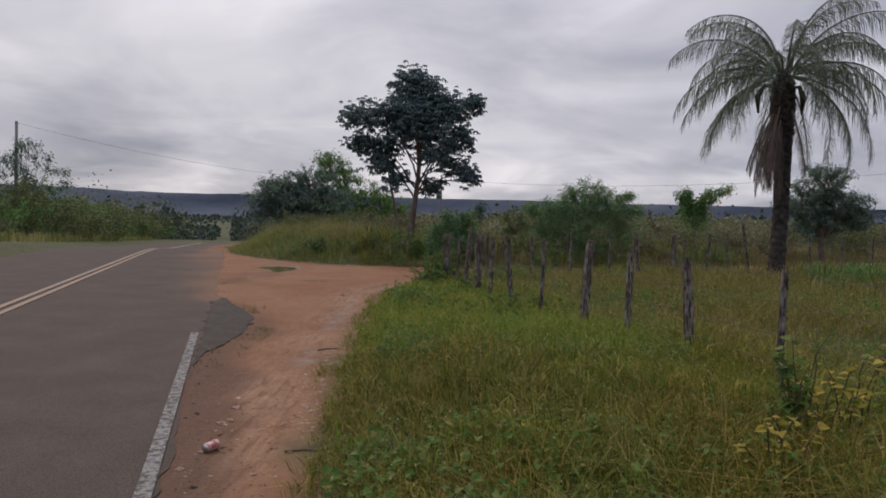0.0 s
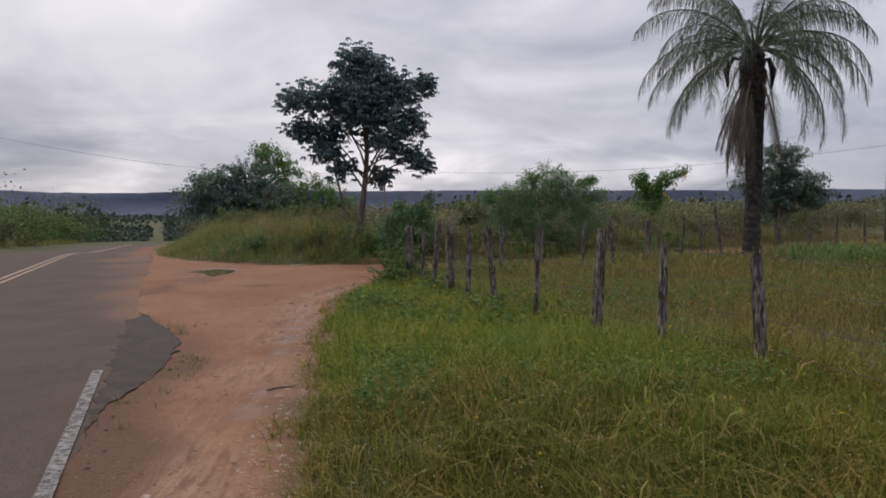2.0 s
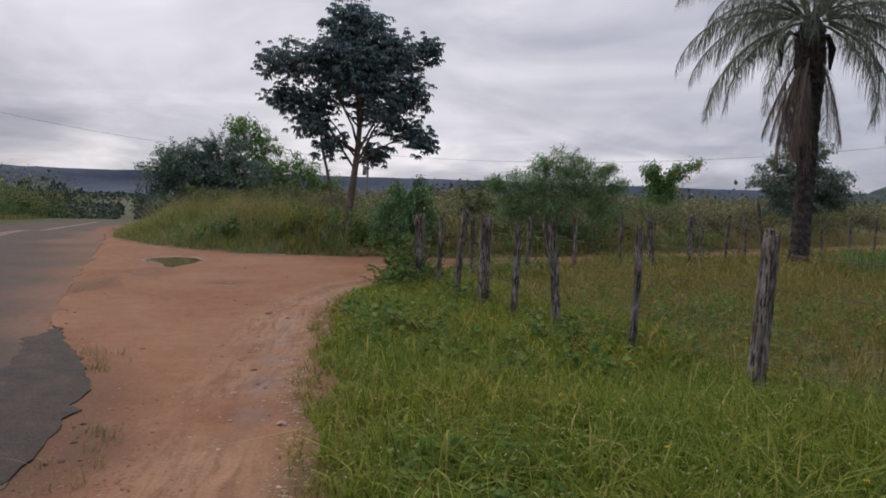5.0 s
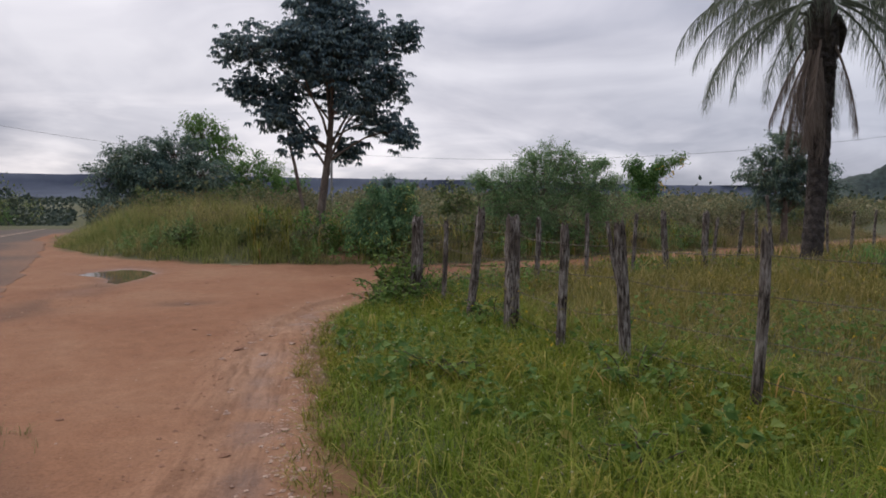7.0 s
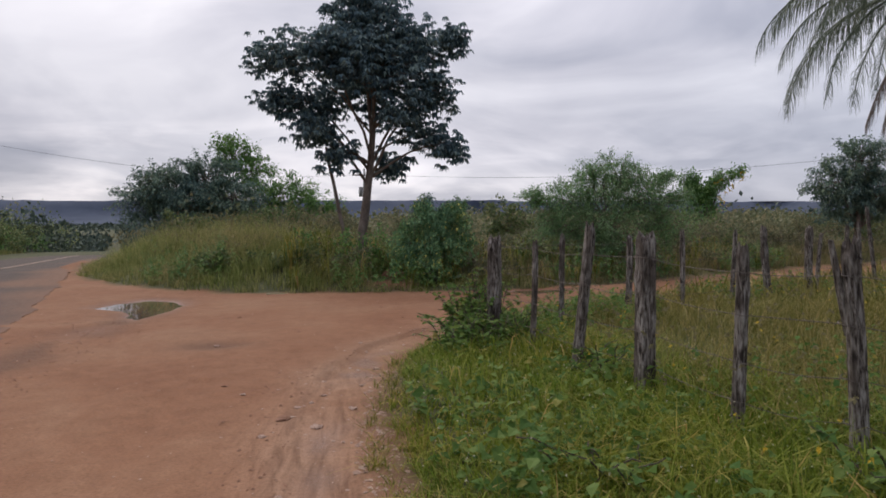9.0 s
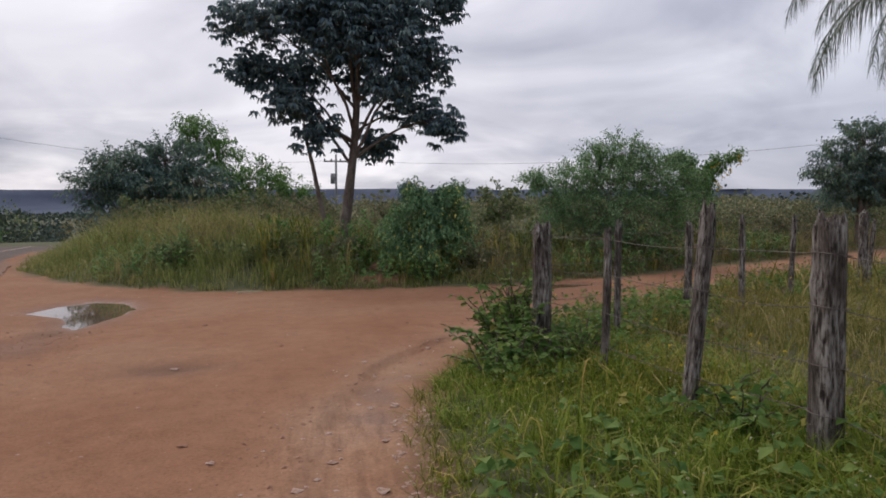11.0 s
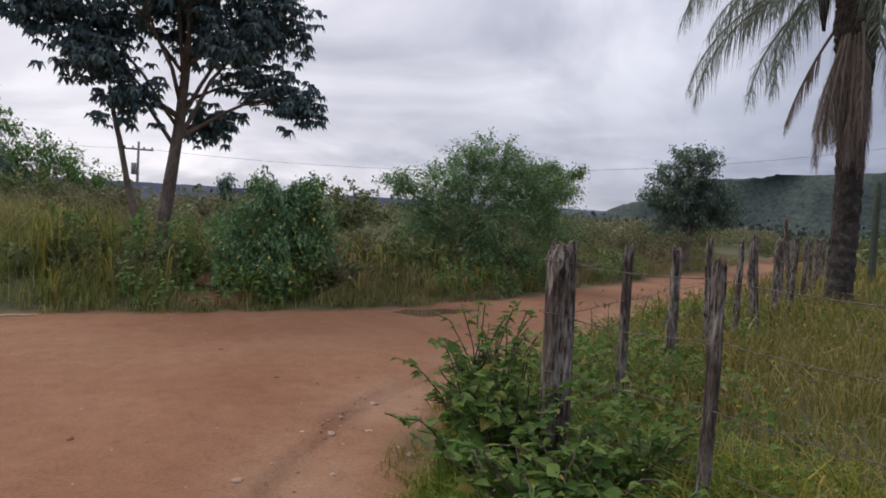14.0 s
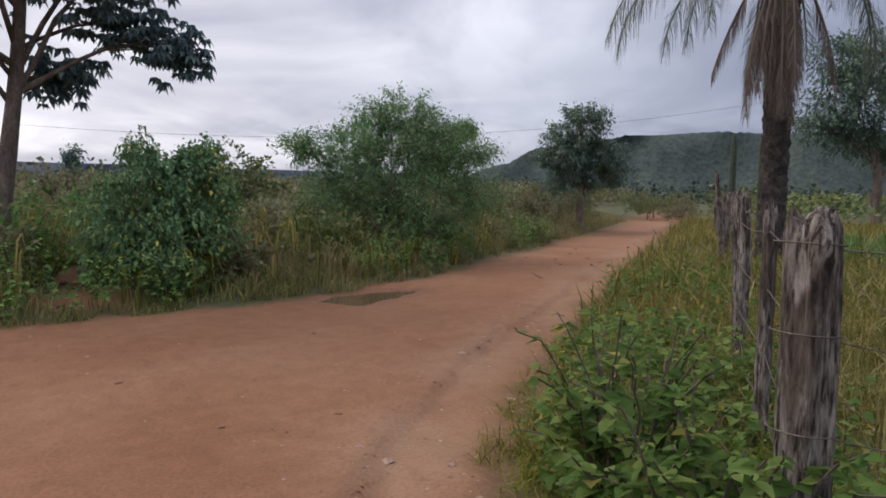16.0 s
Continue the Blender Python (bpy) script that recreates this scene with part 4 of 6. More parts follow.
def build_palm(at):
    rng = np.random.default_rng(7)
    z0 = float(ground_z(*at)) - 0.05
    palm = thing("palm_tree", "tall palm with a rough dark trunk and arching grey-green fronds", "palm tree", at=(*at, z0))
    prof = ([0, .4, 1.5, 3.5, 4.6, 5.6, 6.4, 6.9], [.31, .25, .23, .24, .29, .37, .35, .15])
    s = Soup()
    n = 60
    z = np.linspace(0, 6.9, n)
    tube(s, np.stack([0.08 * np.sin(z * .6), 0 * z, z], 1), np.interp(z, *prof) * (1 + 0.07 * (np.arange(n) % 2)), 16, 0.09, rng)
    part("trunk", s.mesh("trunk", PALM_TRUNK), palm)
    stub = Soup()
    for k in range(330):
        h, a = 1.2 + 5.3 * k / 330, k * 2.4
        d = np.array([np.cos(a), np.sin(a), 0])
        b = d * (np.interp(h, *prof) - .04) + np.array([0.08 * np.sin(h * .6), 0, h])
        e = rng.uniform(.5, 1.2) * (.6 + .25 * (h > 4.4))
        tube(stub, [b, b + (d * .06 + np.array([0, 0, .05])) * e, b + (d * .09 + np.array([0, 0, .16])) * e], [.04, .03, .008], 5, .1, rng)
    part("leaf_base", stub.mesh("leaf_base", PALM_TRUNK), palm, "ragged broken leaf bases")

    def frond(a, el, length, bend, hub, dead=False):
        """A stalk that arches over, with two rows of hanging leaflets."""
        k = np.linspace(0, 1, 20)
        ang = el - bend * k ** 1.25
        st = length / 19
        hor, ver = np.cumsum(np.cos(ang)) * st, np.cumsum(np.sin(ang)) * st
        sway = rng.normal(0, .12) * hor ** 2 / length
        d, e = np.array([np.cos(a), np.sin(a), 0]), np.array([-np.sin(a), np.cos(a), 0])
        P = np.array([0, 0, hub]) + d * (0.18 + hor)[:, None] + e * sway[:, None] + np.array([0, 0, 1.0]) * ver[:, None]
        w = Soup()
        tube(w, P, .034 * (1 - .88 * k) + .004, 5)
        stalk = part("frond", w.mesh("frond", DEAD_PALM if dead else PALM_LEAF), palm, "dry brown hanging frond" if dead else "")
        w = Soup()
        m = 100
        g = np.linspace(.14 if not dead else .3, .995, m)
        X = np.stack([np.interp(g, k, P[:, j]) for j in range(3)], 1)
        tan = unit(np.gradient(X, axis=0))
        side = unit(np.cross(tan, np.array([0, 0, 1.0])) + 1e-4)
        ll = length * .175 * np.sin(np.pi * np.clip(g * .8 + .16, 0, 1)) ** .6 + .05
        VV, TT, o = [], [], 0
        for sg in (-1, 1):
            dd = unit(side * sg * .6 + tan * .5 + rng.normal(0, .17, (m, 3)) + np.array([0, 0, -.4 if not dead else -.9]))
            w2 = unit(tan + rng.normal(0, .3, (m, 3))) * .0075
            lv = ll * rng.uniform(.75, 1.1, m)
            mid = X + dd * (lv * .5)[:, None] - np.array([0, 0, .14]) * lv[:, None]
            tip = X + dd * (lv * .7)[:, None] - np.array([0, 0, .85]) * lv[:, None]
            V = np.stack([X - w2, X + w2, mid - w2, mid + w2, tip], 1).reshape(-1, 3)
            q = (np.arange(m) * 5)[:, None] + o
            VV.append(V); TT.append(np.concatenate([q + [0, 1, 2], q + [1, 3, 2], q + [2, 3, 4]])); o += 5 * m
        w.add(np.concatenate(VV), np.concatenate(TT))
        part("leaf_blade", w.mesh("leaf_blade", DEAD_PALM if dead else PALM_LEAF), stalk)["kind"] = "stuff"

    for k in range(40):
        a = k * 2.39996 + rng.uniform(-.2, .2)
        t = k / 39
        frond(a, radians(80 - 104 * t + rng.uniform(-8, 8)), rng.uniform(3.5, 4.3) * (1 - .1 * t), radians(rng.uniform(118, 150) - 60 * t - 20 * max(0, 1 - t / .25)), 6.7)
    for k in range(16):
        a = radians(165 + 80 * ((k * .618) % 1)) if k < 13 else rng.uniform(0, 6.28)
        frond(a, radians(-70 + rng.uniform(-8, 12)), rng.uniform(1.9, 2.9), radians(rng.uniform(14, 24)), 6.1 - rng.uniform(0, .7), True)
    # spent flower sheaths among the stalks
    sh = Soup()
    for a in (2.9, 4.2, .3):
        d = np.array([np.cos(a), np.sin(a), 0])
        b = np.array([0, 0, 6.3]) + d * .25
        tube(sh, [b, b + d * .35 + np.array([0, 0, .1]), b + d * .55 + np.array([0, 0, -.25]), b + d * .5 + np.array([0, 0, -.8])], [.03, .07, .1, .03], 7, .1, rng)
    part("flower_sheath", sh.mesh("flower_sheath", PALM_TRUNK, True), palm, "dark woody spent flower sheath")


build_palm((10.97, 22.78))


# ---- fences ----
def post_mesh(h, r, rng, bend=0.05, fork=False):
    """A split, weathered log: lobed round, run with deep drying cracks, knotted, broken at a slant on top."""
    sides, rings = (44, 34) if r > .1 else (30, 24)
    r = r * .74
    zz = np.linspace(-.25, h, rings)
    a = np.arange(sides) * 2 * np.pi / sides
    bx, by = rng.normal(0, bend * (.25 if r > .07 else 1), 2)
    lob = [(k, rng.uniform(.03, .11) / k ** .5, rng.uniform(0, 6.28), rng.uniform(-1.2, 1.2)) for k in (1, 2, 3, 5)]
    cracks = [(rng.uniform(0, 6.28), rng.uniform(-.25, .25), rng.uniform(.1, .24), rng.uniform(.10, .2), rng.uniform(0, 6.28)) for _ in range(9)]
    knots = [(rng.uniform(0, 6.28), rng.uniform(.45, .97) * h, rng.uniform(.12, .34), rng.uniform(.05, .09)) for _ in range(3)]
    slope, sa = rng.uniform(.1, .8), rng.uniform(0, 6.28)
    V = []
    for i in range(rings):
        k, z = i / (rings - 1), zz[i]
        rr = r * (1.04 - .1 * k) * np.ones(sides)
        for n, amp, ph, tw in lob:
            rr = rr * (1 + amp * np.sin(n * a + ph + tw * k * 2))
        for c0, dr, dep, wid, ph in cracks:
            d = np.angle(np.exp(1j * (a - c0 - dr * k - .08 * math.sin(7 * k + ph))))
            rr = rr * (1 - dep * (.55 + .45 * math.sin(5 * k + ph)) * np.exp(-(d / wid) ** 2))
        for ka, kz, amp, wid in knots:
            d = np.angle(np.exp(1j * (a - ka)))
            rr = rr * (1 + amp * np.exp(-(d / .45) ** 2 - ((z - kz) / wid) ** 2))
        rr = rr * (1 + rng.normal(0, .018, sides))
        if i == rings - 1:
            rr = rr * .82
        w = smooth01((k - .8) / .2)
        dz = w * (-slope * (rr * np.cos(a - sa) + r) + .02 * np.sin(3 * a + bx * 90) + rng.normal(0, .012, sides))
        V.append(np.stack([bx * math.sin(k * 2.6) + rr * np.cos(a), by * math.sin(k * 2.2) + rr * np.sin(a), z + dz], 1))
    V = np.concatenate(V + [[[bx * math.sin(2.6), by * math.sin(2.2), h - .03 - slope * r]]])
    T = []
    for i in range(rings - 1):
        for k in range(sides):
            p, q = i * sides + k, i * sides + (k + 1) % sides
            T += [(p, q, p + sides), (q, q + sides, p + sides)]
    for k in range(sides):
        T.append(((rings - 1) * sides + k, (rings - 1) * sides + (k + 1) % sides, rings * sides))
    s = Soup(); s.add(V, T)
    if fork:
        tube(s, [(0, 0, h * .6), (-.045, 0, h * .8), (-.075, .01, h * 1.0)], [r * .6, r * .5, r * .3], 8, .1, rng)
    return s.mesh("post", POST_WOOD)


def build_fence(name, posts, label, wires, seed):
    """posts: x, y, height above the road's level, radius, lean in degrees (to +x, to +y), forked."""
    rng = np.random.default_rng(seed)
    fence = thing(name, label, "fence")
    tops = []
    for x, y, top, r, lx, ly, fk in posts:
        z = float(ground_z(x, y))
        ob = part("post", post_mesh(top - z, r, rng, 0.02, fk), fence) if r else None
        if ob:
            ob.matrix_basis = pose(x, y, z, -ly, lx, 0) @ pose(0, 0, 0, 0, 0, rng.uniform(0, 360) if not fk else 0)
        tops.append((np.array([x, y, z]), top - z, np.array([math.sin(radians(lx)), math.sin(radians(ly)), 1.0])))
    # wire tied round the nearer posts
    for (p, h, l), (x, y, top, r, *_) in zip(tops, posts):
        for wz in wires:
            if r >= .05 and 11 < y < 20 and wz < h * .93:
                c, w = p + l * wz, r * .74 * 1.1 + .004
                a = np.linspace(0, 6.5, 15)
                s = Soup()
                tube(s, np.stack([c[0] + w * np.cos(a), c[1] + w * np.sin(a), c[2] + .018 * np.sin(a * .5 + x)], 1), np.full(15, .0028), 4)
                part("wire_tie", s.mesh("wire_tie", WIRE), fence, "wire wrapped round the post")
    for wz in wires:
        s = Soup()
        for (p, h, l), (q, h2, l2) in zip(tops[:-1], tops[1:]):
            a, b = p + l * min(wz, h * .95), q + l2 * min(wz, h2 * .95)
            f = np.linspace(0, 1, 7)[:, None]
            pts = a * (1 - f) + b * f - np.array([0, 0, 1]) * (rng.uniform(.0, .035) * np.sin(np.pi * f))
            tube(s, pts, np.full(7, .0026), 4)
            nb = int(np.linalg.norm(b - a) / .13)
            for j in range(nb):
                c = a + (b - a) * (j + .5) / nb
                v = unit(rng.normal(0, 1, 3)) * .02
                tube(s, [c - v, c + v], [.0016, .0012], 3, 0, None, False)
        part("barbed_wire", s.mesh("barbed_wire", WIRE), fence, "thin rusty barbed wire")
    return fence


FENCE_A = [(3.45, 4.6, 1.3, .05, 0, 0, 0), (3.0, 6.05, 1.27, .042, 1, 0, 0), (2.74, 7.6, 1.25, .07, -3, 0, 0), (2.41, 8.83, 1.27, .055, 1, 0, 0), (2.07, 9.95, 1.36, .085, 3, 0, 0), (1.61, 11.25, 1.34, .048, 1, 0, 0), (1.26, 12.45, 1.36, .065, -5, 0, 1),
           (.92, 13.1, 1.32, .055, 1, 0, 0), (.75, 14.1, 1.36, .11, 0, 0, 0), (.49, 15.0, 1.44, .07, 5, 0, 0), (.35, 16.02, 1.26, .043, 1, 0, 0), (.11, 16.82, 1.30, .118, 0, 0, 0)]
FENCE_B = [(.11, 16.82, 1.30, 0, 0, 0, 0), (1.14, 17.5, 1.29, .047, 0, 0, 0), (2.36, 18.38, 1.30, .06, 1, 0, 0), (3.52, 19.05, 1.36, .05, -1, 0, 0), (4.75, 19.75, 1.36, .048, 2, 0, 0), (5.82, 20.3, 1.45, .08, -6, 0, 0), (7.0, 21.0, 1.42, .10, 0, 0, 0), (7.35, 21.25, 1.3, .05, 5, 0, 0),
           (8.3, 21.8, 1.45, .055, 3, 0, 0), (9.3, 22.5, 1.5, .05, -4, 0, 0), (10.4, 23.4, 1.9, .06, -9, 0, 0), (11.8, 24.2, 1.5, .065, 2, 0, 0), (13.4, 25.2, 1.5, .055, -3, 0, 0), (15.2, 26.4, 1.5, .065, 2, 0, 0), (17.2, 27.7, 1.55, .065, 1, 0, 0), (19.5, 29.2, 1.6, .065, -2, 0, 0), (22, 30.8, 1.6, .065, 0, 0, 0)]
build_fence("roadside_fence", FENCE_A, "barbed wire fence on weathered crooked wooden posts", (0.3, 0.55, 0.85, 1.12), 3)
build_fence("side_road_fence", FENCE_B, "barbed wire fence of grey split posts along the dirt side road", (0.3, 0.55, 0.85, 1.12), 4)


# ---- grass and weeds ----
def scatter(n, x0, x1, y0, y1, rng):
    return rng.uniform(x0, x1, n), rng.uniform(y0, y1, n)


FENCE_LINE = [(p[0], p[1]) for p in FENCE_A]


def lay_grass(name, label, mat, n, box, keep, hmin, hmax, wid, seed, lean=.35, curl=.5, clump=0.0, hfun=None):
    rng = np.random.default_rng(seed)
    x, y = scatter(n, *box, rng)
    if clump:
        cx, cy = scatter(max(1, n // 14), *box, rng)
        k = rng.integers(0, len(cx), n)
        x, y = cx[k] + rng.normal(0, clump, n), cy[k] + rng.normal(0, clump, n)
    ok = keep(x, y)
    x, y = x[ok], y[ok]
    h = rng.uniform(hmin, hmax, len(x)) * (1 + .25 * wave(x, y, 1.1, seed))
    if hfun is not None:
        h = h * hfun(x, y)
    h = np.maximum(h, .04)
    P = np.stack([x, y, ground_z(x, y) - .01], 1)
    V, T = blade_arrays(P, h, rng.uniform(.6, 1.3, len(x)) * wid, rng, lean, curl)
    tagged(new(name, tri_mesh(name, V, T, mat)), label, "grass", kind="stuff")


def off_road(x, y, margin=0.0):
    bare = inside(x, y, DIRT_POLY)
    d = np.minimum(seg_dist(x, y, VERGE), seg_dist(x, y, BACK))
    return np.where(bare, -d, d) + .12 * wave(x, y, 5, 17) > margin


def front(x, y):
    return seg_dist(x, y, VERGE) <= seg_dist(x, y, BACK)


def fence_side(x, y):
    """Metres to the field side of the roadside fence."""
    fy = np.array([p[1] for p in FENCE_LINE]); fx = np.array([p[0] for p in FENCE_LINE])
    return x - np.interp(y, fy, fx)


vh = lambda x, y: np.clip(.45 + .5 * seg_dist(x, y, VERGE), .4, 1.15)
lay_grass("dry_verge_grass", "brownish olive verge grass between the track and the fence", VERGE_DRY, 70000, (-1.6, 4.6, 1.5, 10), lambda x, y: off_road(x, y) & front(x, y) & (fence_side(x, y) < .9) & (y + 1.5 * wave(x, y, .8, 47) < 7.2), .18, .42, .009, 47, .75, 1.1, .07, vh)
lay_grass("verge_grass", "lush green verge grass between the track and the fence", GRASS, 110000, (-1.6, 4, 4, 20), lambda x, y: off_road(x, y) & front(x, y) & (fence_side(x, y) < .9) & (y + 1.5 * wave(x, y, .8, 47) > 6.4), .14, .36, .010, 41, .75, 1.1, .06, vh)
lay_grass("field_grass", "olive seeding field grass inside the fence", FIELD_GRASS, 115000, (0, 13, 3, 24), lambda x, y: off_road(x, y) & front(x, y) & (fence_side(x, y) > .2), .18, .46, .009, 42, .6, .9, .1)
lay_grass("far_field_grass", "rough olive grass across the field", FIELD_GRASS, 45000, (3, 34, 8, 44), lambda x, y: off_road(x, y) & front(x, y) & ((x > 9) | (y > 18)), .25, .6, .03, 43, .35, .5)
lay_grass("bank_grass", "tall seeding grass on the bank behind the dirt", TALL_GRASS, 70000, (-14, 3, 23, 36), lambda x, y: off_road(x, y) & ~front(x, y) & (np.hypot((x + .55) / .9, (y - 24.8)) > .8), .45, 1.0, .014, 44, .42, .75, .1, lambda x, y: np.clip(.2 + .42 * seg_dist(x, y, BACK), .2, 1))
lay_grass("side_bank_grass", "dry reddish tall grass under the bushes by the side road", DRY_GRASS, 105000, (1, 30, 23.5, 44), lambda x, y: off_road(x, y) & ~front(x, y) & (seg_dist(x, y, BACK) < 4), .4, 1.0, .013, 45, .5, .9, .1, lambda x, y: np.clip(.35 + .5 * seg_dist(x, y, BACK), .3, 1))
lay_grass("far_verge_grass", "green verge grass on the far side of the road", TALL_GRASS, 40000, (-50, -9, 14, 90), lambda x, y: (x < -1.42 - 6.1 - .303 * (y + 6)) & (x > -1.42 - 22 - .303 * (y + 6)), .3, .7, .04, 46, .25, .4)

lay_grass("creeping_edge_grass", "straggling pale grass creeping from the verge onto the dirt", VERGE_DRY, 60000, (-1.7, 3, 3, 20.5), lambda x, y: front(x, y) & (seg_dist(x, y, VERGE) < .2 + .1 * wave(x, y, 3.4, 52)), .05, .17, .006, 52, 1.1, 1.2, .04)

# ---- broad-leaved weeds, undergrowth and flowers ----
def leafy(name, label, mat, plants, seed, hmin, hmax, leaves, leaf, width=.8, kind="stuff", spread=.5, stem_mat=None):
    """Upright weeds: a thin stem with broad leaves held out along it. plants: arrays x, y."""
    rng = np.random.default_rng(seed)
    x, y = plants
    n = len(x)
    h = rng.uniform(hmin, hmax, n)
    base = np.stack([x, y, ground_z(x, y)], 1)
    lean = rng.normal(0, spread * .5, (n, 2))
    k = rng.uniform(.15, 1, (n, leaves))
    P = base[:, None, :] + np.concatenate([lean[:, None, :] * h[:, None, None] * k[..., None] ** 1.4, (h[:, None] * k)[..., None]], -1)
    a = rng.uniform(0, 2 * np.pi, (n, leaves))
    D = np.stack([np.cos(a), np.sin(a), rng.uniform(-.25, .45, a.shape)], -1)
    S = leaf * rng.uniform(.55, 1.25, a.shape) * (1.15 - .4 * k)
    V, T = leaf_arrays(P.reshape(-1, 3), D.reshape(-1, 3), S.ravel(), width, rng, .12, .35)
    tagged(new(name, tri_mesh(name, V, T, mat)), label, "weeds", kind=kind)
    top = base + np.concatenate([lean * h[:, None], h[:, None]], 1)
    return base, top


def pick(n, box, keep, seed):
    rng = np.random.default_rng(seed)
    x, y = scatter(n, *box, rng)
    ok = keep(x, y)
    return x[ok], y[ok]


in_verge = lambda x, y: off_road(x, y, .05) & front(x, y) & (fence_side(x, y) < .7)
leafy("verge_weeds", "broad-leaved green weeds growing through the verge grass", WEED, pick(8000, (-1.5, 3.8, 6.6, 20), lambda x, y: in_verge(x, y) & (seg_dist(x, y, VERGE) > .4) & (wave(x, y, 1.3, 71) > .12), 71), 71, .1, .34, 9, .055)
leafy("near_verge_weeds", "scattered leafy weeds through the near verge grass", WEED, pick(1500, (-.6, 4.4, 2.2, 7.4), lambda x, y: in_verge(x, y) & (wave(x, y, 1.2, 78) > -.1), 78), 78, .1, .36, 9, .07)
leafy("large_leaf_weeds", "large heart-leaved weeds in the verge", WEED, pick(1500, (-1.4, 3.6, 7, 20), lambda x, y: in_verge(x, y) & (wave(x, y, .9, 72) > .1), 72), 72, .12, .36, 8, .095, .85)
by_side_road = lambda x, y: off_road(x, y, .05) & front(x, y) & (seg_dist(x, y, VERGE) < 1.6 + .3 * wave(x, y, 1.4, 76)) & (y > 16.6)
leafy("side_verge_weeds", "dense heart-leaved weeds along the side road's verge", WEED, pick(3600, (-.4, 7, 16.6, 23.5), lambda x, y: by_side_road(x, y) & (wave(x, y, 1.2, 77) > -.35), 77), 77, .12, .45, 9, .085, .85)
leafy("field_weeds", "small leafy weeds among the field grass", WEED, pick(6000, (1, 13, 3, 23), lambda x, y: off_road(x, y) & front(x, y) & (fence_side(x, y) > .3) & (wave(x, y, .8, 73) > .1), 73), 73, .15, .5, 8, .07)
leafy("bank_weeds", "leafy green weeds at the foot of the bank", MID_LEAF, pick(9000, (-9, 16, 23.4, 34), lambda x, y: off_road(x, y, .1) & ~front(x, y) & (seg_dist(x, y, BACK) < 3.2) & (wave(x, y, 1.0, 75) > .12 + .5 * (x < -2.2)) & (np.hypot(x + .55, y - 25.2) > .75), 74), 74, .25, .9, 18, .085, .5)


def reeds(name, label, mat, box, n, keep, hmin, hmax, wid, seed):
    """Coarse grass: long strips that rise and fold over."""
    rng = np.random.default_rng(seed)
    x, y = scatter(n, *box, rng)
    cx, cy = scatter(max(2, n // 9), *box, rng)
    k = rng.integers(0, len(cx), n)
    x, y = cx[k] + rng.normal(0, .07, n), cy[k] + rng.normal(0, .07, n)
    ok = keep(x, y); x, y = x[ok], y[ok]; n = len(x)
    h = rng.uniform(hmin, hmax, n) * (np.clip(.4 + .4 * seg_dist(x, y, BACK), .3, 1) if box[2] > 23 else 1)
    a = rng.uniform(0, 2 * np.pi, n); d = np.stack([np.cos(a), np.sin(a), 0 * a], 1)
    s = np.stack([-np.sin(a), np.cos(a), 0 * a], 1) * (wid * rng.uniform(.6, 1.2, n))[:, None] * .5
    out = (h * rng.uniform(.1, .5, n))[:, None]
    P = np.stack([x, y, ground_z(x, y) - .02], 1); zz = np.array([0, 0, 1.0]); H = h[:, None]
    rows = [(0, 0, .8), (.15, .4, 1), (.5, .7, .9), (1.05, .76, .6), (1.6, .5, .06)]
    V = np.stack([v for o, u, w in rows for v in (P + d * out * o + zz * H * u - s * w, P + d * out * o + zz * H * u + s * w)], 1).reshape(-1, 3)
    q = (np.arange(n) * 10)[:, None]
    T = np.concatenate([q + t for i in range(4) for t in ([2 * i, 2 * i + 1, 2 * i + 2], [2 * i + 1, 2 * i + 3, 2 * i + 2])])
    tagged(new(name, tri_mesh(name, V, T, mat)), label, "grass", kind="stuff")


not_gap = lambda x, y: np.hypot((x + .55) / .9, (y - 24.8)) > .8
reeds("bank_reeds", "coarse folded grass along the back of the dirt road", VERGE_DRY, (-3, 14, 23.5, 32), 4200, lambda x, y: off_road(x, y, .15) & ~front(x, y) & (seg_dist(x, y, BACK) < 2.6) & not_gap(x, y), .5, 1.35, .024, 81)
reeds("dry_reeds", "dry brown folded grass under the feathery tree", DRY_GRASS, (1.5, 18, 23.5, 36), 7000, lambda x, y: off_road(x, y, .2) & ~front(x, y) & (seg_dist(x, y, BACK) < 2.2), .4, 1.15, .028, 82)
reeds("verge_reeds", "broad bright blades in the near verge", GRASS, (-.9, 4.2, 1.6, 17), 5000, lambda x, y: in_verge(x, y) & (wave(x, y, 1.5, 85) > -.3), .18, .42, .010, 83)
reeds("broad_reeds", "broad bright green blades in the near verge", GRASS, (.6, 4.2, 2.2, 7.5), 900, lambda x, y: in_verge(x, y) & (wave(x, y, 1.1, 86) > -.1), .2, .45, .014, 86)
reeds("field_reeds", "tall bright green grass patch by the palm", MID_LEAF, (9, 19, 16, 25), 5000, lambda x, y: front(x, y) & off_road(x, y, .6) & (np.hypot(x - 13.6, (y - 20.5) * 1.3) < 3.0 + .5 * wave(x, y, 1.3, 87)), .4, .95, .024, 84)


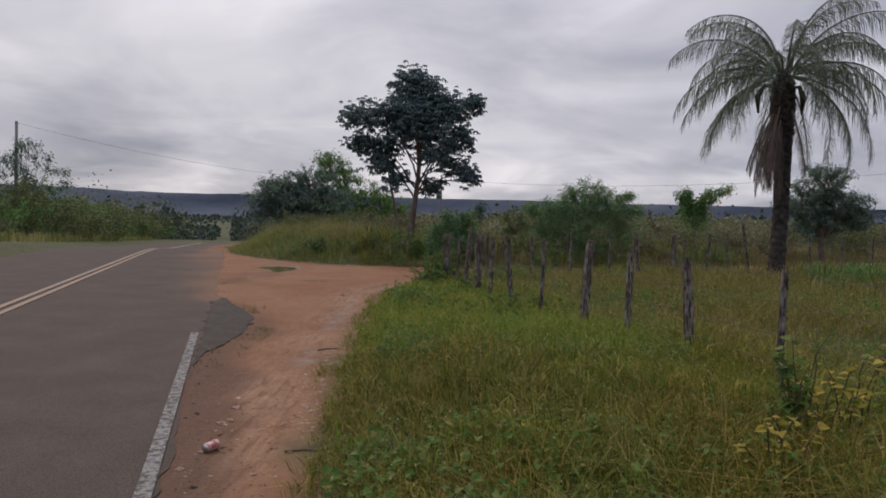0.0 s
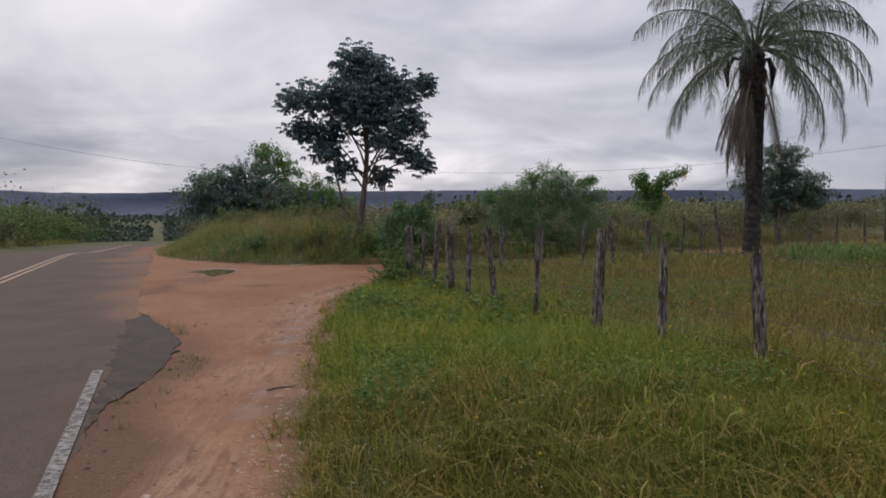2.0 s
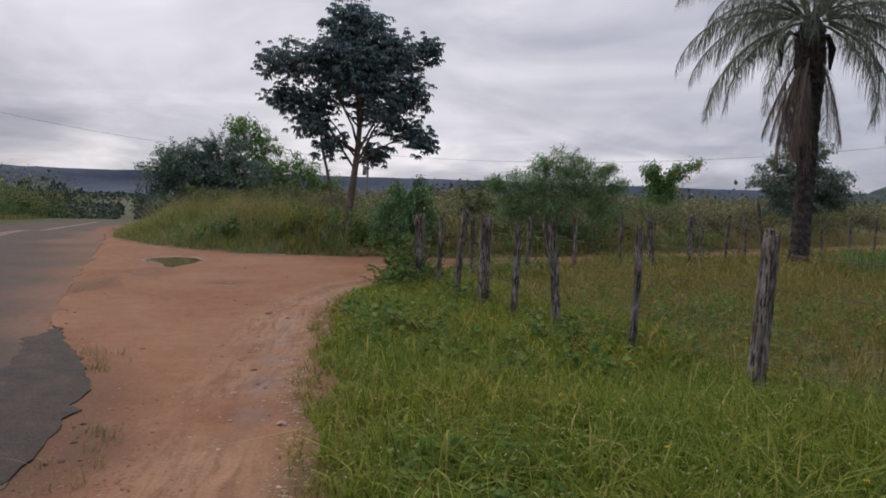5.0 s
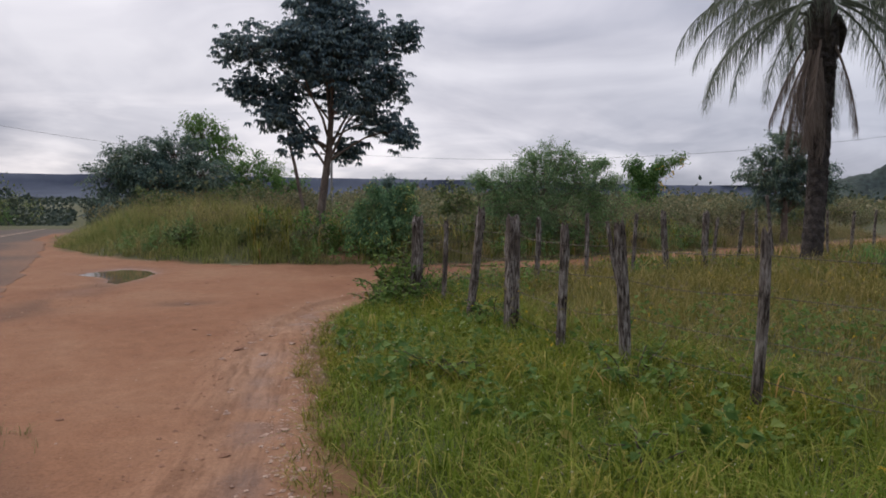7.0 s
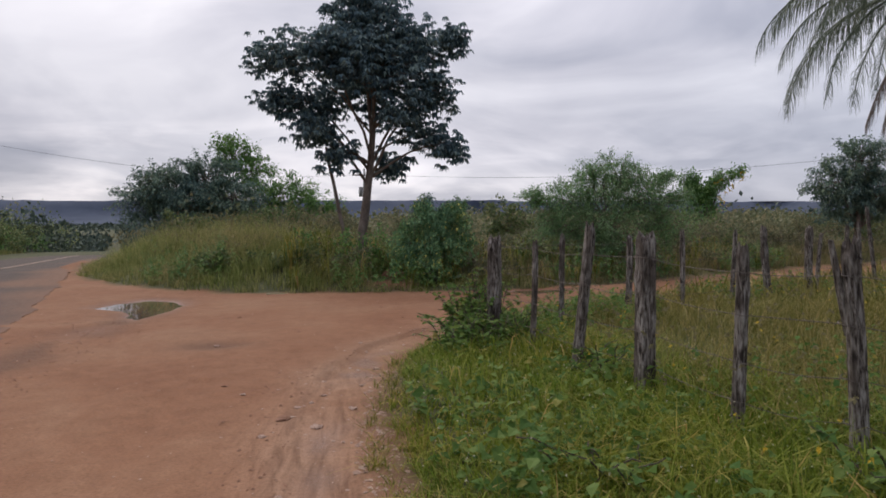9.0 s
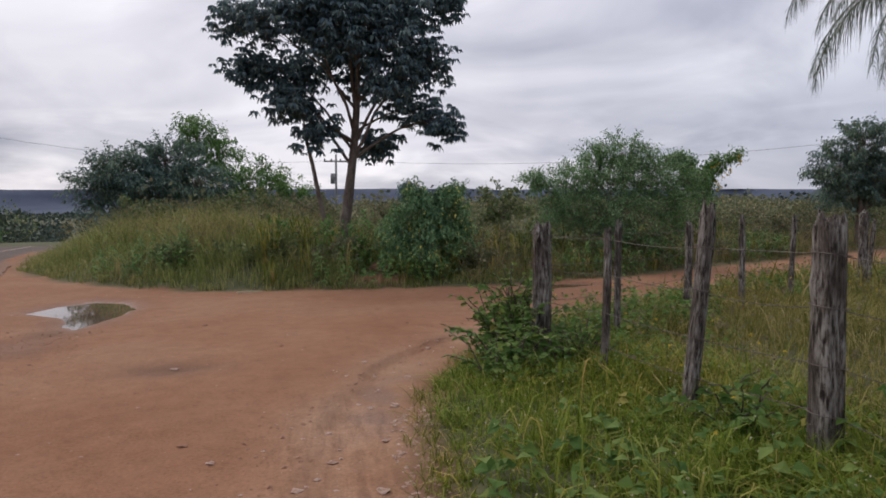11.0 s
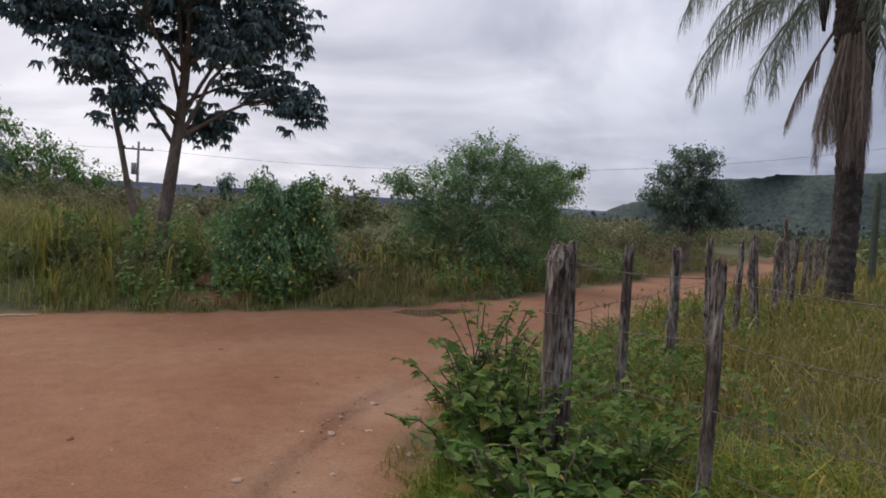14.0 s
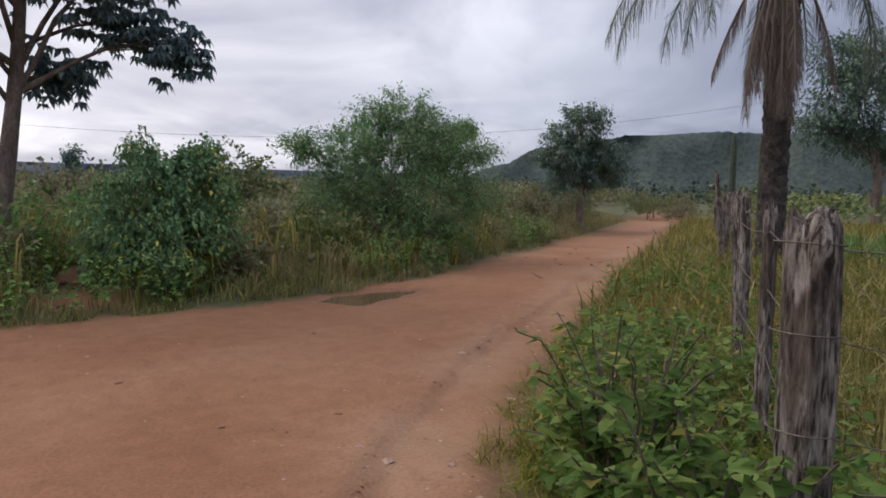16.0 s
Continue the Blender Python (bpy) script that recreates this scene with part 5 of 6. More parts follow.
def stalks(name, label, mat, n, box, keep, hmin, hmax, seed, head=.012):
    """Thin flowering stalks, each ending in a small head of petals."""
    rng = np.random.default_rng(seed)
    x, y = scatter(n, *box, rng)
    ok = keep(x, y); x, y = x[ok], y[ok]
    h = rng.uniform(hmin, hmax, len(x))
    P = np.stack([x, y, ground_z(x, y)], 1)
    top = P + np.stack([rng.normal(0, .08, len(x)), rng.normal(0, .08, len(x)), h], 1)
    m = 6
    D = rng.normal(0, 1, (len(x), m, 3)) + np.array([0, 0, .6])
    V, T = leaf_arrays(np.repeat(top, m, 0), D.reshape(-1, 3), rng.uniform(.7, 1.3, len(x) * m) * head, .8, rng)
    tagged(new(name, tri_mesh(name, V, T, mat)), label, "flowers", kind="stuff")


stalks("verge_flowers", "tiny cream flower heads dotted through the verge", FLOWER_W, 2800, (-1.3, 4.4, 1.8, 20), in_verge, .2, .45, 91, .007)
stalks("yellow_flowers", "small yellow flowers dotted in the field grass", FLOWER_Y, 450, (0, 12, 3, 22), lambda x, y: off_road(x, y, .3) & front(x, y), .25, .6, 92, .016)
stalks("seed_heads", "brown seed heads above the field grass", SEED, 2400, (0, 14, 3, 23), lambda x, y: off_road(x, y, .3) & front(x, y) & (fence_side(x, y) > -.5), .35, .65, 93, .03)
stalks("bank_seed_heads", "pale seed heads over the tall bank grass", SEED, 2600, (-14, 2, 24, 36), lambda x, y: off_road(x, y, .8) & ~front(x, y), .6, 1.05, 94, .04)


def weed_bush(name, at, stems, height, reach, leaf, mat, label, seed, leaves=16, toward=(0, 0)):
    """Arching stems from one root with heart-shaped leaves set alternately along them."""
    rng = np.random.default_rng(seed)
    z0 = float(ground_z(*at)) - .03
    ob = thing(name, label, "plant", at=(*at, z0))
    wood, LP, LD, LS = Soup(), [], [], []
    for _ in range(stems):
        a, h, r = rng.uniform(0, 6.28), height * rng.uniform(.5, 1.05), reach * rng.uniform(.3, 1)
        f = np.linspace(0, 1, 7)
        d = np.array([np.cos(a) * r + toward[0], np.sin(a) * r + toward[1]])
        b = np.clip(rng.normal(0, reach * .25, 2), -reach * .4, reach * .4)
        pts = np.stack([b[0] + d[0] * f ** 1.3, b[1] + d[1] * f ** 1.3, h * np.sin(f * 1.45)], 1) + rng.normal(0, .01, (7, 3))
        tube(wood, pts, .006 * (1 - .6 * f) + .001, 4, 0, None, False)
        if stems <= 12:
            part("stem", wood.mesh("stem", TWIG), ob)
            wood = Soup()
        g = rng.uniform(.12, 1, leaves)
        P = np.stack([np.interp(g, f, pts[:, j]) for j in range(3)], 1)
        ang = rng.uniform(0, 6.28, leaves)
        LP.append(P); LD.append(np.stack([np.cos(ang), np.sin(ang), rng.uniform(-.5, .35, leaves)], 1)); LS.append(leaf * rng.uniform(.5, 1.2, leaves) * (1.2 - .6 * g))
    P, D, S = np.concatenate(LP), unit(np.concatenate(LD)), np.concatenate(LS)
    # heart-shaped blades
    n = len(P)
    side = unit(np.cross(D, np.array([0, 0, 1.0]) + rng.normal(0, .4, (n, 3))))
    nor = np.cross(side, D)
    S3 = S[:, None]
    P = P + D * S3 * .2
    ring = [(-.12, .22, .03), (.08, .46, .1), (.38, .44, .1), (.72, .22, .02)]
    cols = [P] + [P + D * S3 * u + side * S3 * v + nor * S3 * w for u, v, w in ring] + [P + D * S3 * 1.05 - nor * S3 * .12] + [P + D * S3 * u - side * S3 * v + nor * S3 * w for u, v, w in ring[::-1]]
    V = np.stack(cols, 1).reshape(-1, 3)
    q = (np.arange(n) * 10)[:, None]
    T = np.concatenate([q + [0, i, i + 1] for i in range(1, 9)])
    if stems > 12:
        part("stem", wood.mesh("stem", TWIG), ob)
    part("leaf", tri_mesh("leaf", V, T, mat), ob)["kind"] = "stuff"
    return ob


weed_bush("leafy_bush", (-.15, 16.95), 42, .68, .4, .082, WEED, "green heart-leaved bush against the corner fence post", 101, 22, (-.05, .05))
weed_bush("leafy_bush", (.15, 17.5), 34, .85, .42, .075, WEED, "leafy green bush behind the corner fence post", 102, 20)
weed_bush("leafy_bush", (-.3, 16.2), 30, .42, .5, .08, WEED, "low broad-leaved bush at the track's edge", 103, 18)
weed_bush("leafy_bush", (.25, 16.35), 22, .5, .4, .075, WEED, "leafy bush in the fence line", 104, 16)
weed_bush("leafy_bush", (.55, 14.5), 18, .42, .45, .08, WEED, "low leafy weed under the fence wires", 105, 14)
weed_bush("leafy_bush", (1.2, 11.9), 18, .42, .5, .08, WEED, "low leafy weed under the fence wires", 106, 14)
weed_bush("leafy_bush", (-.2, 12.4), 12, .3, .4, .065, WEED, "low broad-leaved weed beside the track", 107, 12)
weed_bush("leafy_bush", (.3, 10.4), 12, .3, .4, .065, WEED, "low broad-leaved weed beside the track", 108, 12)
YELLOWING = foliage("yellowing_leaf", [(0.0, (0.16, 0.22, 0.04)), (0.4, (0.42, 0.36, 0.07)), (1.0, (0.62, 0.46, 0.12))], (1.0, 0.95, 0.8), 2)
weed_bush("yellowing_weed", (2.75, 4.75), 9, .85, .35, .085, YELLOWING, "tall weed with yellowing leaves in the grass", 111, 14)
weed_bush("yellowing_weed", (2.05, 3.95), 7, .5, .3, .075, YELLOWING, "weed with yellow leaves in the verge", 112, 13)
weed_bush("leafy_bush", (2.45, 4.7), 10, .9, .3, .10, WEED, "tall green leafy weed in the grass", 113, 12)
weed_bush("leafy_bush", (.2, 24.35), 24, .6, .6, .09, VINE_LEAF, "leafy weed at the foot of the vine bush", 114, 16)

# ---- far vegetation ----
def canopy(name, label, mat, n, box, keep, hfun, size, seed):
    """Unbroken scrub too far off to count: clumps of leaves at all heights."""
    rng = np.random.default_rng(seed)
    x, y = scatter(n, *box, rng)
    ok = keep(x, y); x, y = x[ok], y[ok]
    d = np.hypot(x, y)
    top = hfun(x, y) * (1 + .35 * wave(x, y, .5, seed) + .2 * wave(x, y, 1.6, seed + 1))
    z = ground_z(x, y) + top * rng.uniform(.15, 1, len(x)) ** .6
    P = np.stack([x, y, z], 1)
    V, T = card_arrays(P, rng.normal(0, 1, (len(x), 3)), size * (d / 60) ** .8 * rng.uniform(.6, 1.4, len(x)), .7, rng)
    tagged(new(name, tri_mesh(name, V, T, mat)), label, "woodland", kind="stuff")


road_x = lambda y: 1.42 - 3.4 - .303 * (y + 6)
canopy("far_scrub", "green scrubland stretching behind the side road", BRUSH, 90000, (-20, 110, 33, 120), lambda x, y: (x > road_x(y) + 7) & (y > 36 + .62 * np.maximum(0, x - 2)), lambda x, y: 1.3 + .012 * y, .26, 121)
canopy("far_field_scrub", "scrub along the far edge of the field", SCRUB_LEAF, 30000, (24, 130, 10, 75), lambda x, y: (y < 32 + .55 * np.maximum(0, x - 22)) & (x > 30), lambda x, y: 1.5 + 0 * x, .34, 122)
canopy("far_road_scrub", "scrubland on the far side of the road", SCRUB_LEAF, 65000, (-110, -14, 18, 190), lambda x, y: x < road_x(y) - 5.6 - 3.4 * smooth01((60 - y) / 20) - 3 * (y < 40), lambda x, y: 2.8 + .02 * y, .18, 123)
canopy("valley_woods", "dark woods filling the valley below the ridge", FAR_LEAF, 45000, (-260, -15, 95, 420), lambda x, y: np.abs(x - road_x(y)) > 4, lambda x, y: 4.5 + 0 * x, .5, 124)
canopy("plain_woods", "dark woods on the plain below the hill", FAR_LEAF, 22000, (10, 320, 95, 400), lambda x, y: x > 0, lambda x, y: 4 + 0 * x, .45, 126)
canopy("far_plain_woods", "woods tinted for haze reaching to the foot of the ridge", FAR_LEAF, 20000, (-1700, 1500, 400, 2500), lambda x, y: y > .5 * np.abs(x), lambda x, y: 7 + 0 * x, .5, 127)
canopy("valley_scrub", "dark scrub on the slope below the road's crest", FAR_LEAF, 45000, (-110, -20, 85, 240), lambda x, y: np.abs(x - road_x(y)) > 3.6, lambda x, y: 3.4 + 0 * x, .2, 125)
grow_tree("spreading_tree", (36.9, 31.2), 11.0, 0.25, [(0, 0, 8.8, 3.2, 3, 1.9), (-2.2, .9, 6.3, 2.6, 2.4, 1.9), (1.4, -1.4, 6.0, 3.0, 2.6, 2.1), (2.8, .9, 4.0, 2.6, 2.1, 1.4), (-3.4, 1.6, 5.0, 1.7, 1.7, 1.2), (-2.6, .9, 8.4, 2.0, 1.7, 1.4), (-1.0, .9, 4.6, 2.0, 2.0, 1.0)], DARK_LEAF, "large dark green leafy tree beyond the palm", seed=27, leaf=0.26, per=34, twigs=14, fork=0.3)
arms = [((a * f + b * f * f) * 1.15, .05 * a, 2.2 + h * f, .24 - .12 * f, .22 - .1 * f, .2 - .06 * f) for a, b, h in ((-.85, .05, 1.1), (-.25, -.2, 1.25), (.35, .3, 1.3), (.6, 1.0, 1.5)) for f in (.25, .45, .65, .85, 1.0)]
grow_tree("flowering_shrub", (13.4, 37.0), 3.8, 0.06, [(0, 0, 1.7, 1.15, .9, .7), (-.6, 0, 2.2, .55, .45, .4), (.45, 0, 2.25, .55, .45, .4)] + arms, MID_LEAF, "shrub with upright leafy arms tipped with yellow flowers", "shrub", seed=28, leaf=0.14, per=30, twigs=30, fork=0.4, reach=1.3, jitter=.9)
r_f = np.random.default_rng(5)
fl = r_f.normal(0, 1, (26, 3)) * .13 + np.array([[15.1, 36.9, 3.6], [14.1, 36.9, 3.4], [14.6, 36.8, 3.0], [14.0, 36.7, 2.6]])[np.arange(26) % 4]
V, T = leaf_arrays(np.repeat(fl, 5, 0), r_f.normal(0, 1, (130, 3)), np.full(130, .1), .8, r_f)
fob = tagged(new("yellow_blossom", tri_mesh("yellow_blossom", V, T, FLOWER_Y)), "clusters of yellow blossom on a shrub", "blossom", kind="stuff")
grow_tree("slim_tree", (2.4, 45), 3.5, 0.05, [(0, 0, 2.95, .42, .4, .3), (0, 0, 2.3, .25, .25, .2)], DARK_LEAF, "slim young tree with a small tufted crown", seed=29, leaf=0.2, per=26, twigs=40, fork=.75)
for i, (x, y, w, h) in enumerate([(-2.6, 29.5, 1.8, 1.6), (-4.2, 31, 2, 1.5), (-.2, 28.6, 1.8, 1.7), (2.3, 27.6, 2.0, 1.5), (3.0, 29.3, 2.2, 2.2), (7.8, 30.2, 2.0, 1.6), (9.5, 31.0, 2.2, 1.6), (11.5, 33.5, 2.4, 1.7), (14, 34.5, 2.6, 1.9), (16.5, 35.5, 2.6, 2.0), (22, 38.5, 3.4, 2.2), (24, 41, 3.4, 2.0), (27, 43, 3.6, 2.2), (-6.5, 31.5, 1.8, 1.3), (30, 46, 4, 2.4), (2.2, 25.9, 1.3, 1.1), (3.3, 26.4, 1.5, 1.2), (7.6, 28.4, 1.6, 1.2), (9.2, 29.3, 1.7, 1.3), (11.2, 30.6, 1.8, 1.3), (13.3, 32.2, 2.0, 1.5), (15.8, 33.8, 2.2, 1.7), (-.1, 26.6, 1.4, 1.3), (-2.2, 26.0, 1.3, .9), (-1.75, 24.9, 1.1, .75), (-2.9, 25.1, 1.2, .8), (-.95, 26.0, 1.0, .8), (1.6, 24.9, 1.0, .8), (-4.3, 25.6, 1.1, .7), (4.6, 26.6, 1.2, .9), (6.2, 27.2, 1.2, .9), (36, 44.5, 4.5, 2.2), (40, 47, 5, 2.4), (35, 41.2, 4, 1.9), (40, 42, 4.5, 2.2)]):
    scrub("shrub", (x, y), w, h, (BRUSH, SCRUB_LEAF, BRUSH if x > 1.2 else MID_LEAF)[i % 3], "shrub in the undergrowth beside the dirt side road", 300 + i, leaf=0.11, per=36, twigs=26)


# ---- cacti ----
def cactus(at, h, seed):
    rng = np.random.default_rng(seed)
    z0 = float(ground_z(*at)) - .1
    ob = thing("columnar_cactus", "tall dark columnar cactus beyond the field", "cactus", "cacti beyond the field", at=(*at, z0))
    s = Soup()
    zz = np.linspace(0, h, 12)
    n, sides = 12, 16
    V = []
    for i, z in enumerate(zz):
        a = np.arange(sides) * 2 * np.pi / sides
        r = .10 * (1 - .1 * i / 11) * (1 + .14 * (np.arange(sides) % 2)) * (.35 if i == 11 else 1)
        V.append(np.stack([r * np.cos(a), r * np.sin(a), z + 0 * a], 1))
    T = [t for i in range(n - 1) for k in range(sides) for t in ((i * sides + k, i * sides + (k + 1) % sides, (i + 1) * sides + k), (i * sides + (k + 1) % sides, (i + 1) * sides + (k + 1) % sides, (i + 1) * sides + k))]
    s.add(np.concatenate(V), T)
    part("column", s.mesh("column", CACTUS), ob)


cactus((20.5, 29.3), 3.7, 1)
cactus((20.75, 28.4), 3.6, 2)


# ---- poles and cables ----
def utility_pole(at, h, r, label, arm=True):
    z0 = float(ground_z(*at)) - .2
    ob = thing("utility_pole", label, "utility pole", at=(*at, z0))
    s = Soup(); tube(s, [(0, 0, 0), (0, 0, h * .5), (0, 0, h)], [r, r * .85, r * .7], 10)
    part("pole", s.mesh("pole", CONCRETE, True), ob)
    if arm:
        s = Soup(); tube(s, [(-1.1, .1, h - .6), (0, .14, h - .6), (1.1, .1, h - .6)], [.06, .06, .06], 6)
        arm_ob = part("crossarm", s.mesh("crossarm", TWIG), ob)
        for x in (-1.0, -.4, .4, 1.0):
            s = Soup(); tube(s, [(x, .1, h - .55), (x, .1, h - .45), (x, .1, h - .36)], [.05, .07, .04], 7)
            part("insulator", s.mesh("insulator", CABLE, True), arm_ob)
        s = Soup(); tube(s, [(-.3, -.1, h - 2.6), (-.3, -.1, h - 1.7)], [.2, .2], 10)
        part("transformer", s.mesh("transformer", CONCRETE, True), ob)
    return np.array([at[0], at[1], z0 + h])


pA = utility_pole((-28.9, 47.0), 8.2, .13, "plain tall utility pole beside the road", False)
pB = utility_pole((-.3, 74.0), 6.6 + .2 - float(ground_z(-.3, 74.0)), .13, "distant utility pole with a crossarm")
pC = utility_pole((76, 40.0), 15.4 + .2 - float(ground_z(76, 40.0)), .16, "utility pole beyond the field")


def cable(a, b, sag, r=.012):
    ob = thing("power_cable", "thin dark overhead power cable between poles", "cable", "overhead cables")
    f = np.linspace(0, 1, 24)[:, None]
    s = Soup(); tube(s, a * (1 - f) + b * f - np.array([0, 0, 4 * sag]) * f * (1 - f), np.full(24, r), 4)
    part("strand", s.mesh("strand", CABLE), ob)


cable(pA - [0, 0, .1], pB - [0, 0, .5], 1.45, .008)
cable(pB - [0, 0, .5], pC - [0, 0, .6], 3.6, .010)

# ---- puddles ----
def water_material():
    m, nt, b, N, L = mat_base("muddy_water")
    tc = N("ShaderNodeTexCoord")
    n = noise_tex(N, L, tc.outputs["Object"], 1.5, 3)
    r = ramp(N, [(.35, (0.10, 0.06, 0.04)), (.65, (0.15, 0.095, 0.065))]); L(n.outputs["Fac"], r.inputs["Fac"]); L(r.outputs[0], b.inputs["Base Color"])
    b.inputs["Roughness"].default_value, b.inputs["IOR"].default_value = .03, 1.5
    f = noise_tex(N, L, tc.outputs["Object"], 14, 2)
    bp = N("ShaderNodeBump"); bp.inputs["Strength"].default_value, bp.inputs["Distance"].default_value = .05, .004
    L(f.outputs["Fac"], bp.inputs["Height"]); L(bp.outputs[0], b.inputs["Normal"])
    return m


WATER = water_material()


def puddle(poly, z, label):
    p = np.array(poly); c = p.mean(0)
    ring = []
    for i in range(len(p)):
        q0, q1, q2, q3 = p[i - 1], p[i], p[(i + 1) % len(p)], p[(i + 2) % len(p)]
        for t in (0, .25, .5, .75):
            ring.append(.5 * (2 * q1 + (q2 - q0) * t + (2 * q0 - 5 * q1 + 4 * q2 - q3) * t * t + (3 * q1 - q0 - 3 * q2 + q3) * t ** 3))
    ring = c + (np.array(ring) - c) * 1.12
    n = len(ring)
    V = np.concatenate([np.c_[ring, np.full(n, z)], [[c[0], c[1], z]], np.c_[ring, np.full(n, z - .05)]])
    T = [(n, i, (i + 1) % n) for i in range(n)] + [t for i in range(n) for t in ((i, n + 1 + i, (i + 1) % n), ((i + 1) % n, n + 1 + i, n + 1 + (i + 1) % n))]
    tagged(new("water", tri_mesh("puddle", V, T, WATER)), label, "puddle", kind="structure")


puddle(PUDDLE, -.03, "shallow muddy rain puddle on the dirt")
puddle(PUDDLE_B, -.026, "thin muddy puddle at the edge of the side road")


# ---- stones, clods and litter ----
def lump_mesh(name, seed, mat, flat=.55):
    rng = np.random.default_rng(seed)
    bm = bmesh.new()
    bmesh.ops.create_icosphere(bm, subdivisions=2, radius=1)
    off = Vector(rng.uniform(-9, 9, 3))
    for v in bm.verts:
        k = 1 + .7 * noise.noise(v.co * 1.3 + off) + .4 * noise.noise(v.co * 2.9 + off)
        v.co = Vector((v.co.x * k, v.co.y * k * .8, v.co.z * k * flat))
    me = bpy.data.meshes.new(name); bm.to_mesh(me); bm.free(); me.materials.append(mat)
    return me


STONES = [lump_mesh("stone", 400 + i, STONE, .34) for i in range(4)]
CLODS = [lump_mesh("clod", 420 + i, CLOD, .3) for i in range(4)]


def drop(name, me, x, y, r, label, category, group, rz=0):
    ob = new(name, me)
    ob.matrix_basis = pose(x, y, float(ground_z(x, y)) + r * .1, 0, 0, rz) @ Matrix.Diagonal((r, r, r, 1))
    return tagged(ob, label, category, group)


for x, y, r in [(-1.4, 17.4, .055), (-1.26, 16.05, .075), (-1.5, 14.35, .06), (-1.75, 13.95, .07), (-2.1, 13.7, .05), (-1.35, 9.75, .06), (-1.3, 10.9, .05), (-1.42, 11.6, .05), (-1.6, 5.1, .055), (-1.62, 5.55, .06), (-1.15, 13.2, .05), (-2.4, 14.9, .04), (-.7, 18.1, .06), (-.35, 17.6, .05), (-3.1, 17.5, .07), (-1.75, 15.3, .035), (-1.9, 12.6, .035)]:
    drop("stone", STONES[int(abs(x * 31)) % 4], x, y, r * .62, "pale rough stone lying on the red dirt", "stone", "stones on the dirt", x * 900)
for x, y, r in [(-.72, 19.65, .05), (-.05, 19.5, .045), (-1.4, 12.3, .05), (-1.75, 11.2, .06), (-2.0, 14.1, .10), (-2.6, 15.2, .05), (-2.9, 12.0, .05), (-1.25, 7.4, .05), (-1.35, 6.4, .045), (-1.1, 8.6, .04), (-3.2, 19.8, .07), (-2.2, 18.3, .05), (-1.0, 20.9, .05), (.9, 21.8, .05), (8.2, 25.6, .08), (8.9, 26.4, .07), (9.6, 26.1, .09), (10.2, 27.2, .08), (7.4, 25.1, .06), (11.5, 28.2, .08), (9.2, 25.4, .07), (8.5, 26.9, .06)]:
    drop("clod", CLODS[int(abs(x * 37)) % 4], x, y, r * .55, "dark lump of dried clay on the dirt", "clod", "clods on the dirt", x * 700)
drop("boulder", lump_mesh("boulder", 440, CLOD, .6), -.5, 25.6, .26, "reddish earth-stained rock by the tree's foot", "rock", "")


def gravel(name, label, mat, n, box, keep, rmin, rmax, seed):
    """Loose chips too small to count: little uneven octahedra."""
    rng = np.random.default_rng(seed)
    x, y = scatter(n, *box, rng)
    ok = keep(x, y); x, y = x[ok], y[ok]; n = len(x)
    r = rmin * (rmax / rmin) ** (rng.uniform(0, 1, n) ** 2.2)
    c = np.stack([x, y, ground_z(x, y) + r * .08], 1)
    o = np.array([[1, 0, 0], [0, 1, 0], [-1, 0, 0], [0, -1, 0], [0, 0, .38], [0, 0, -.5]])
    a = rng.uniform(0, 6.28, n); ca, sa = np.cos(a)[:, None], np.sin(a)[:, None]
    q = o[None] * rng.uniform(.6, 1.3, (n, 6, 1)) * r[:, None, None]
    V = np.stack([q[..., 0] * ca - q[..., 1] * sa, q[..., 0] * sa + q[..., 1] * ca, q[..., 2]], -1) + c[:, None, :]
    f = np.array([(0, 1, 4), (1, 2, 4), (2, 3, 4), (3, 0, 4), (1, 0, 5), (2, 1, 5), (3, 2, 5), (0, 3, 5)])
    T = (np.arange(n) * 6)[:, None, None] + f[None]
    tagged(new(name, tri_mesh(name, V.reshape(-1, 3), T.reshape(-1, 3), mat)), label, "gravel", kind="stuff")


on_dirt = lambda x, y: inside(x, y, DIRT_POLY) & (x > np.interp(y, [p[1] for p in ASPH_R], [p[0] for p in ASPH_R]) + .05)
dv_ = lambda x, y: seg_dist(x, y, VERGE)
gravel("shoulder_gravel", "reddish gravel along the broken asphalt edge", CLOD, 30000, (-5, 0, 2, 13), lambda x, y: on_dirt(x, y) & (seg_dist(x, y, ASPH_R) < (.75 + .25 * wave(x, y, 2, 138)) * np.clip((13 - y) / 4, .25, 1)), .003, .016, 131)
gravel("asphalt_chips", "dark chips crumbled off the asphalt edge", ASPHALT_OLD, 5000, (-6, 0, 2, 16), lambda x, y: on_dirt(x, y) & (seg_dist(x, y, ASPH_R) < .16 + .14 * wave(x, y, 3, 139)), .006, .03, 139)
gravel("tread_gravel", "pale grit and chips along the trodden line", STONE, 3500, (-4, 4, 2, 23), lambda x, y: on_dirt(x, y) & (dv_(x, y) < 1.1) & (wave(x, y, 2, 132) > -.3), .004, .02, 132)
gravel("loose_grit", "scattered small stones on the red dirt", STONE, 2600, (-7, 8, 3, 26), on_dirt, .004, .016, 133)
gravel("clay_crumbs", "crumbled clay scattered on the dirt", CLOD, 7000, (-7, 8, 3, 26), lambda x, y: on_dirt(x, y) & (wave(x, y, 1.2, 134) > .1), .005, .022, 134)

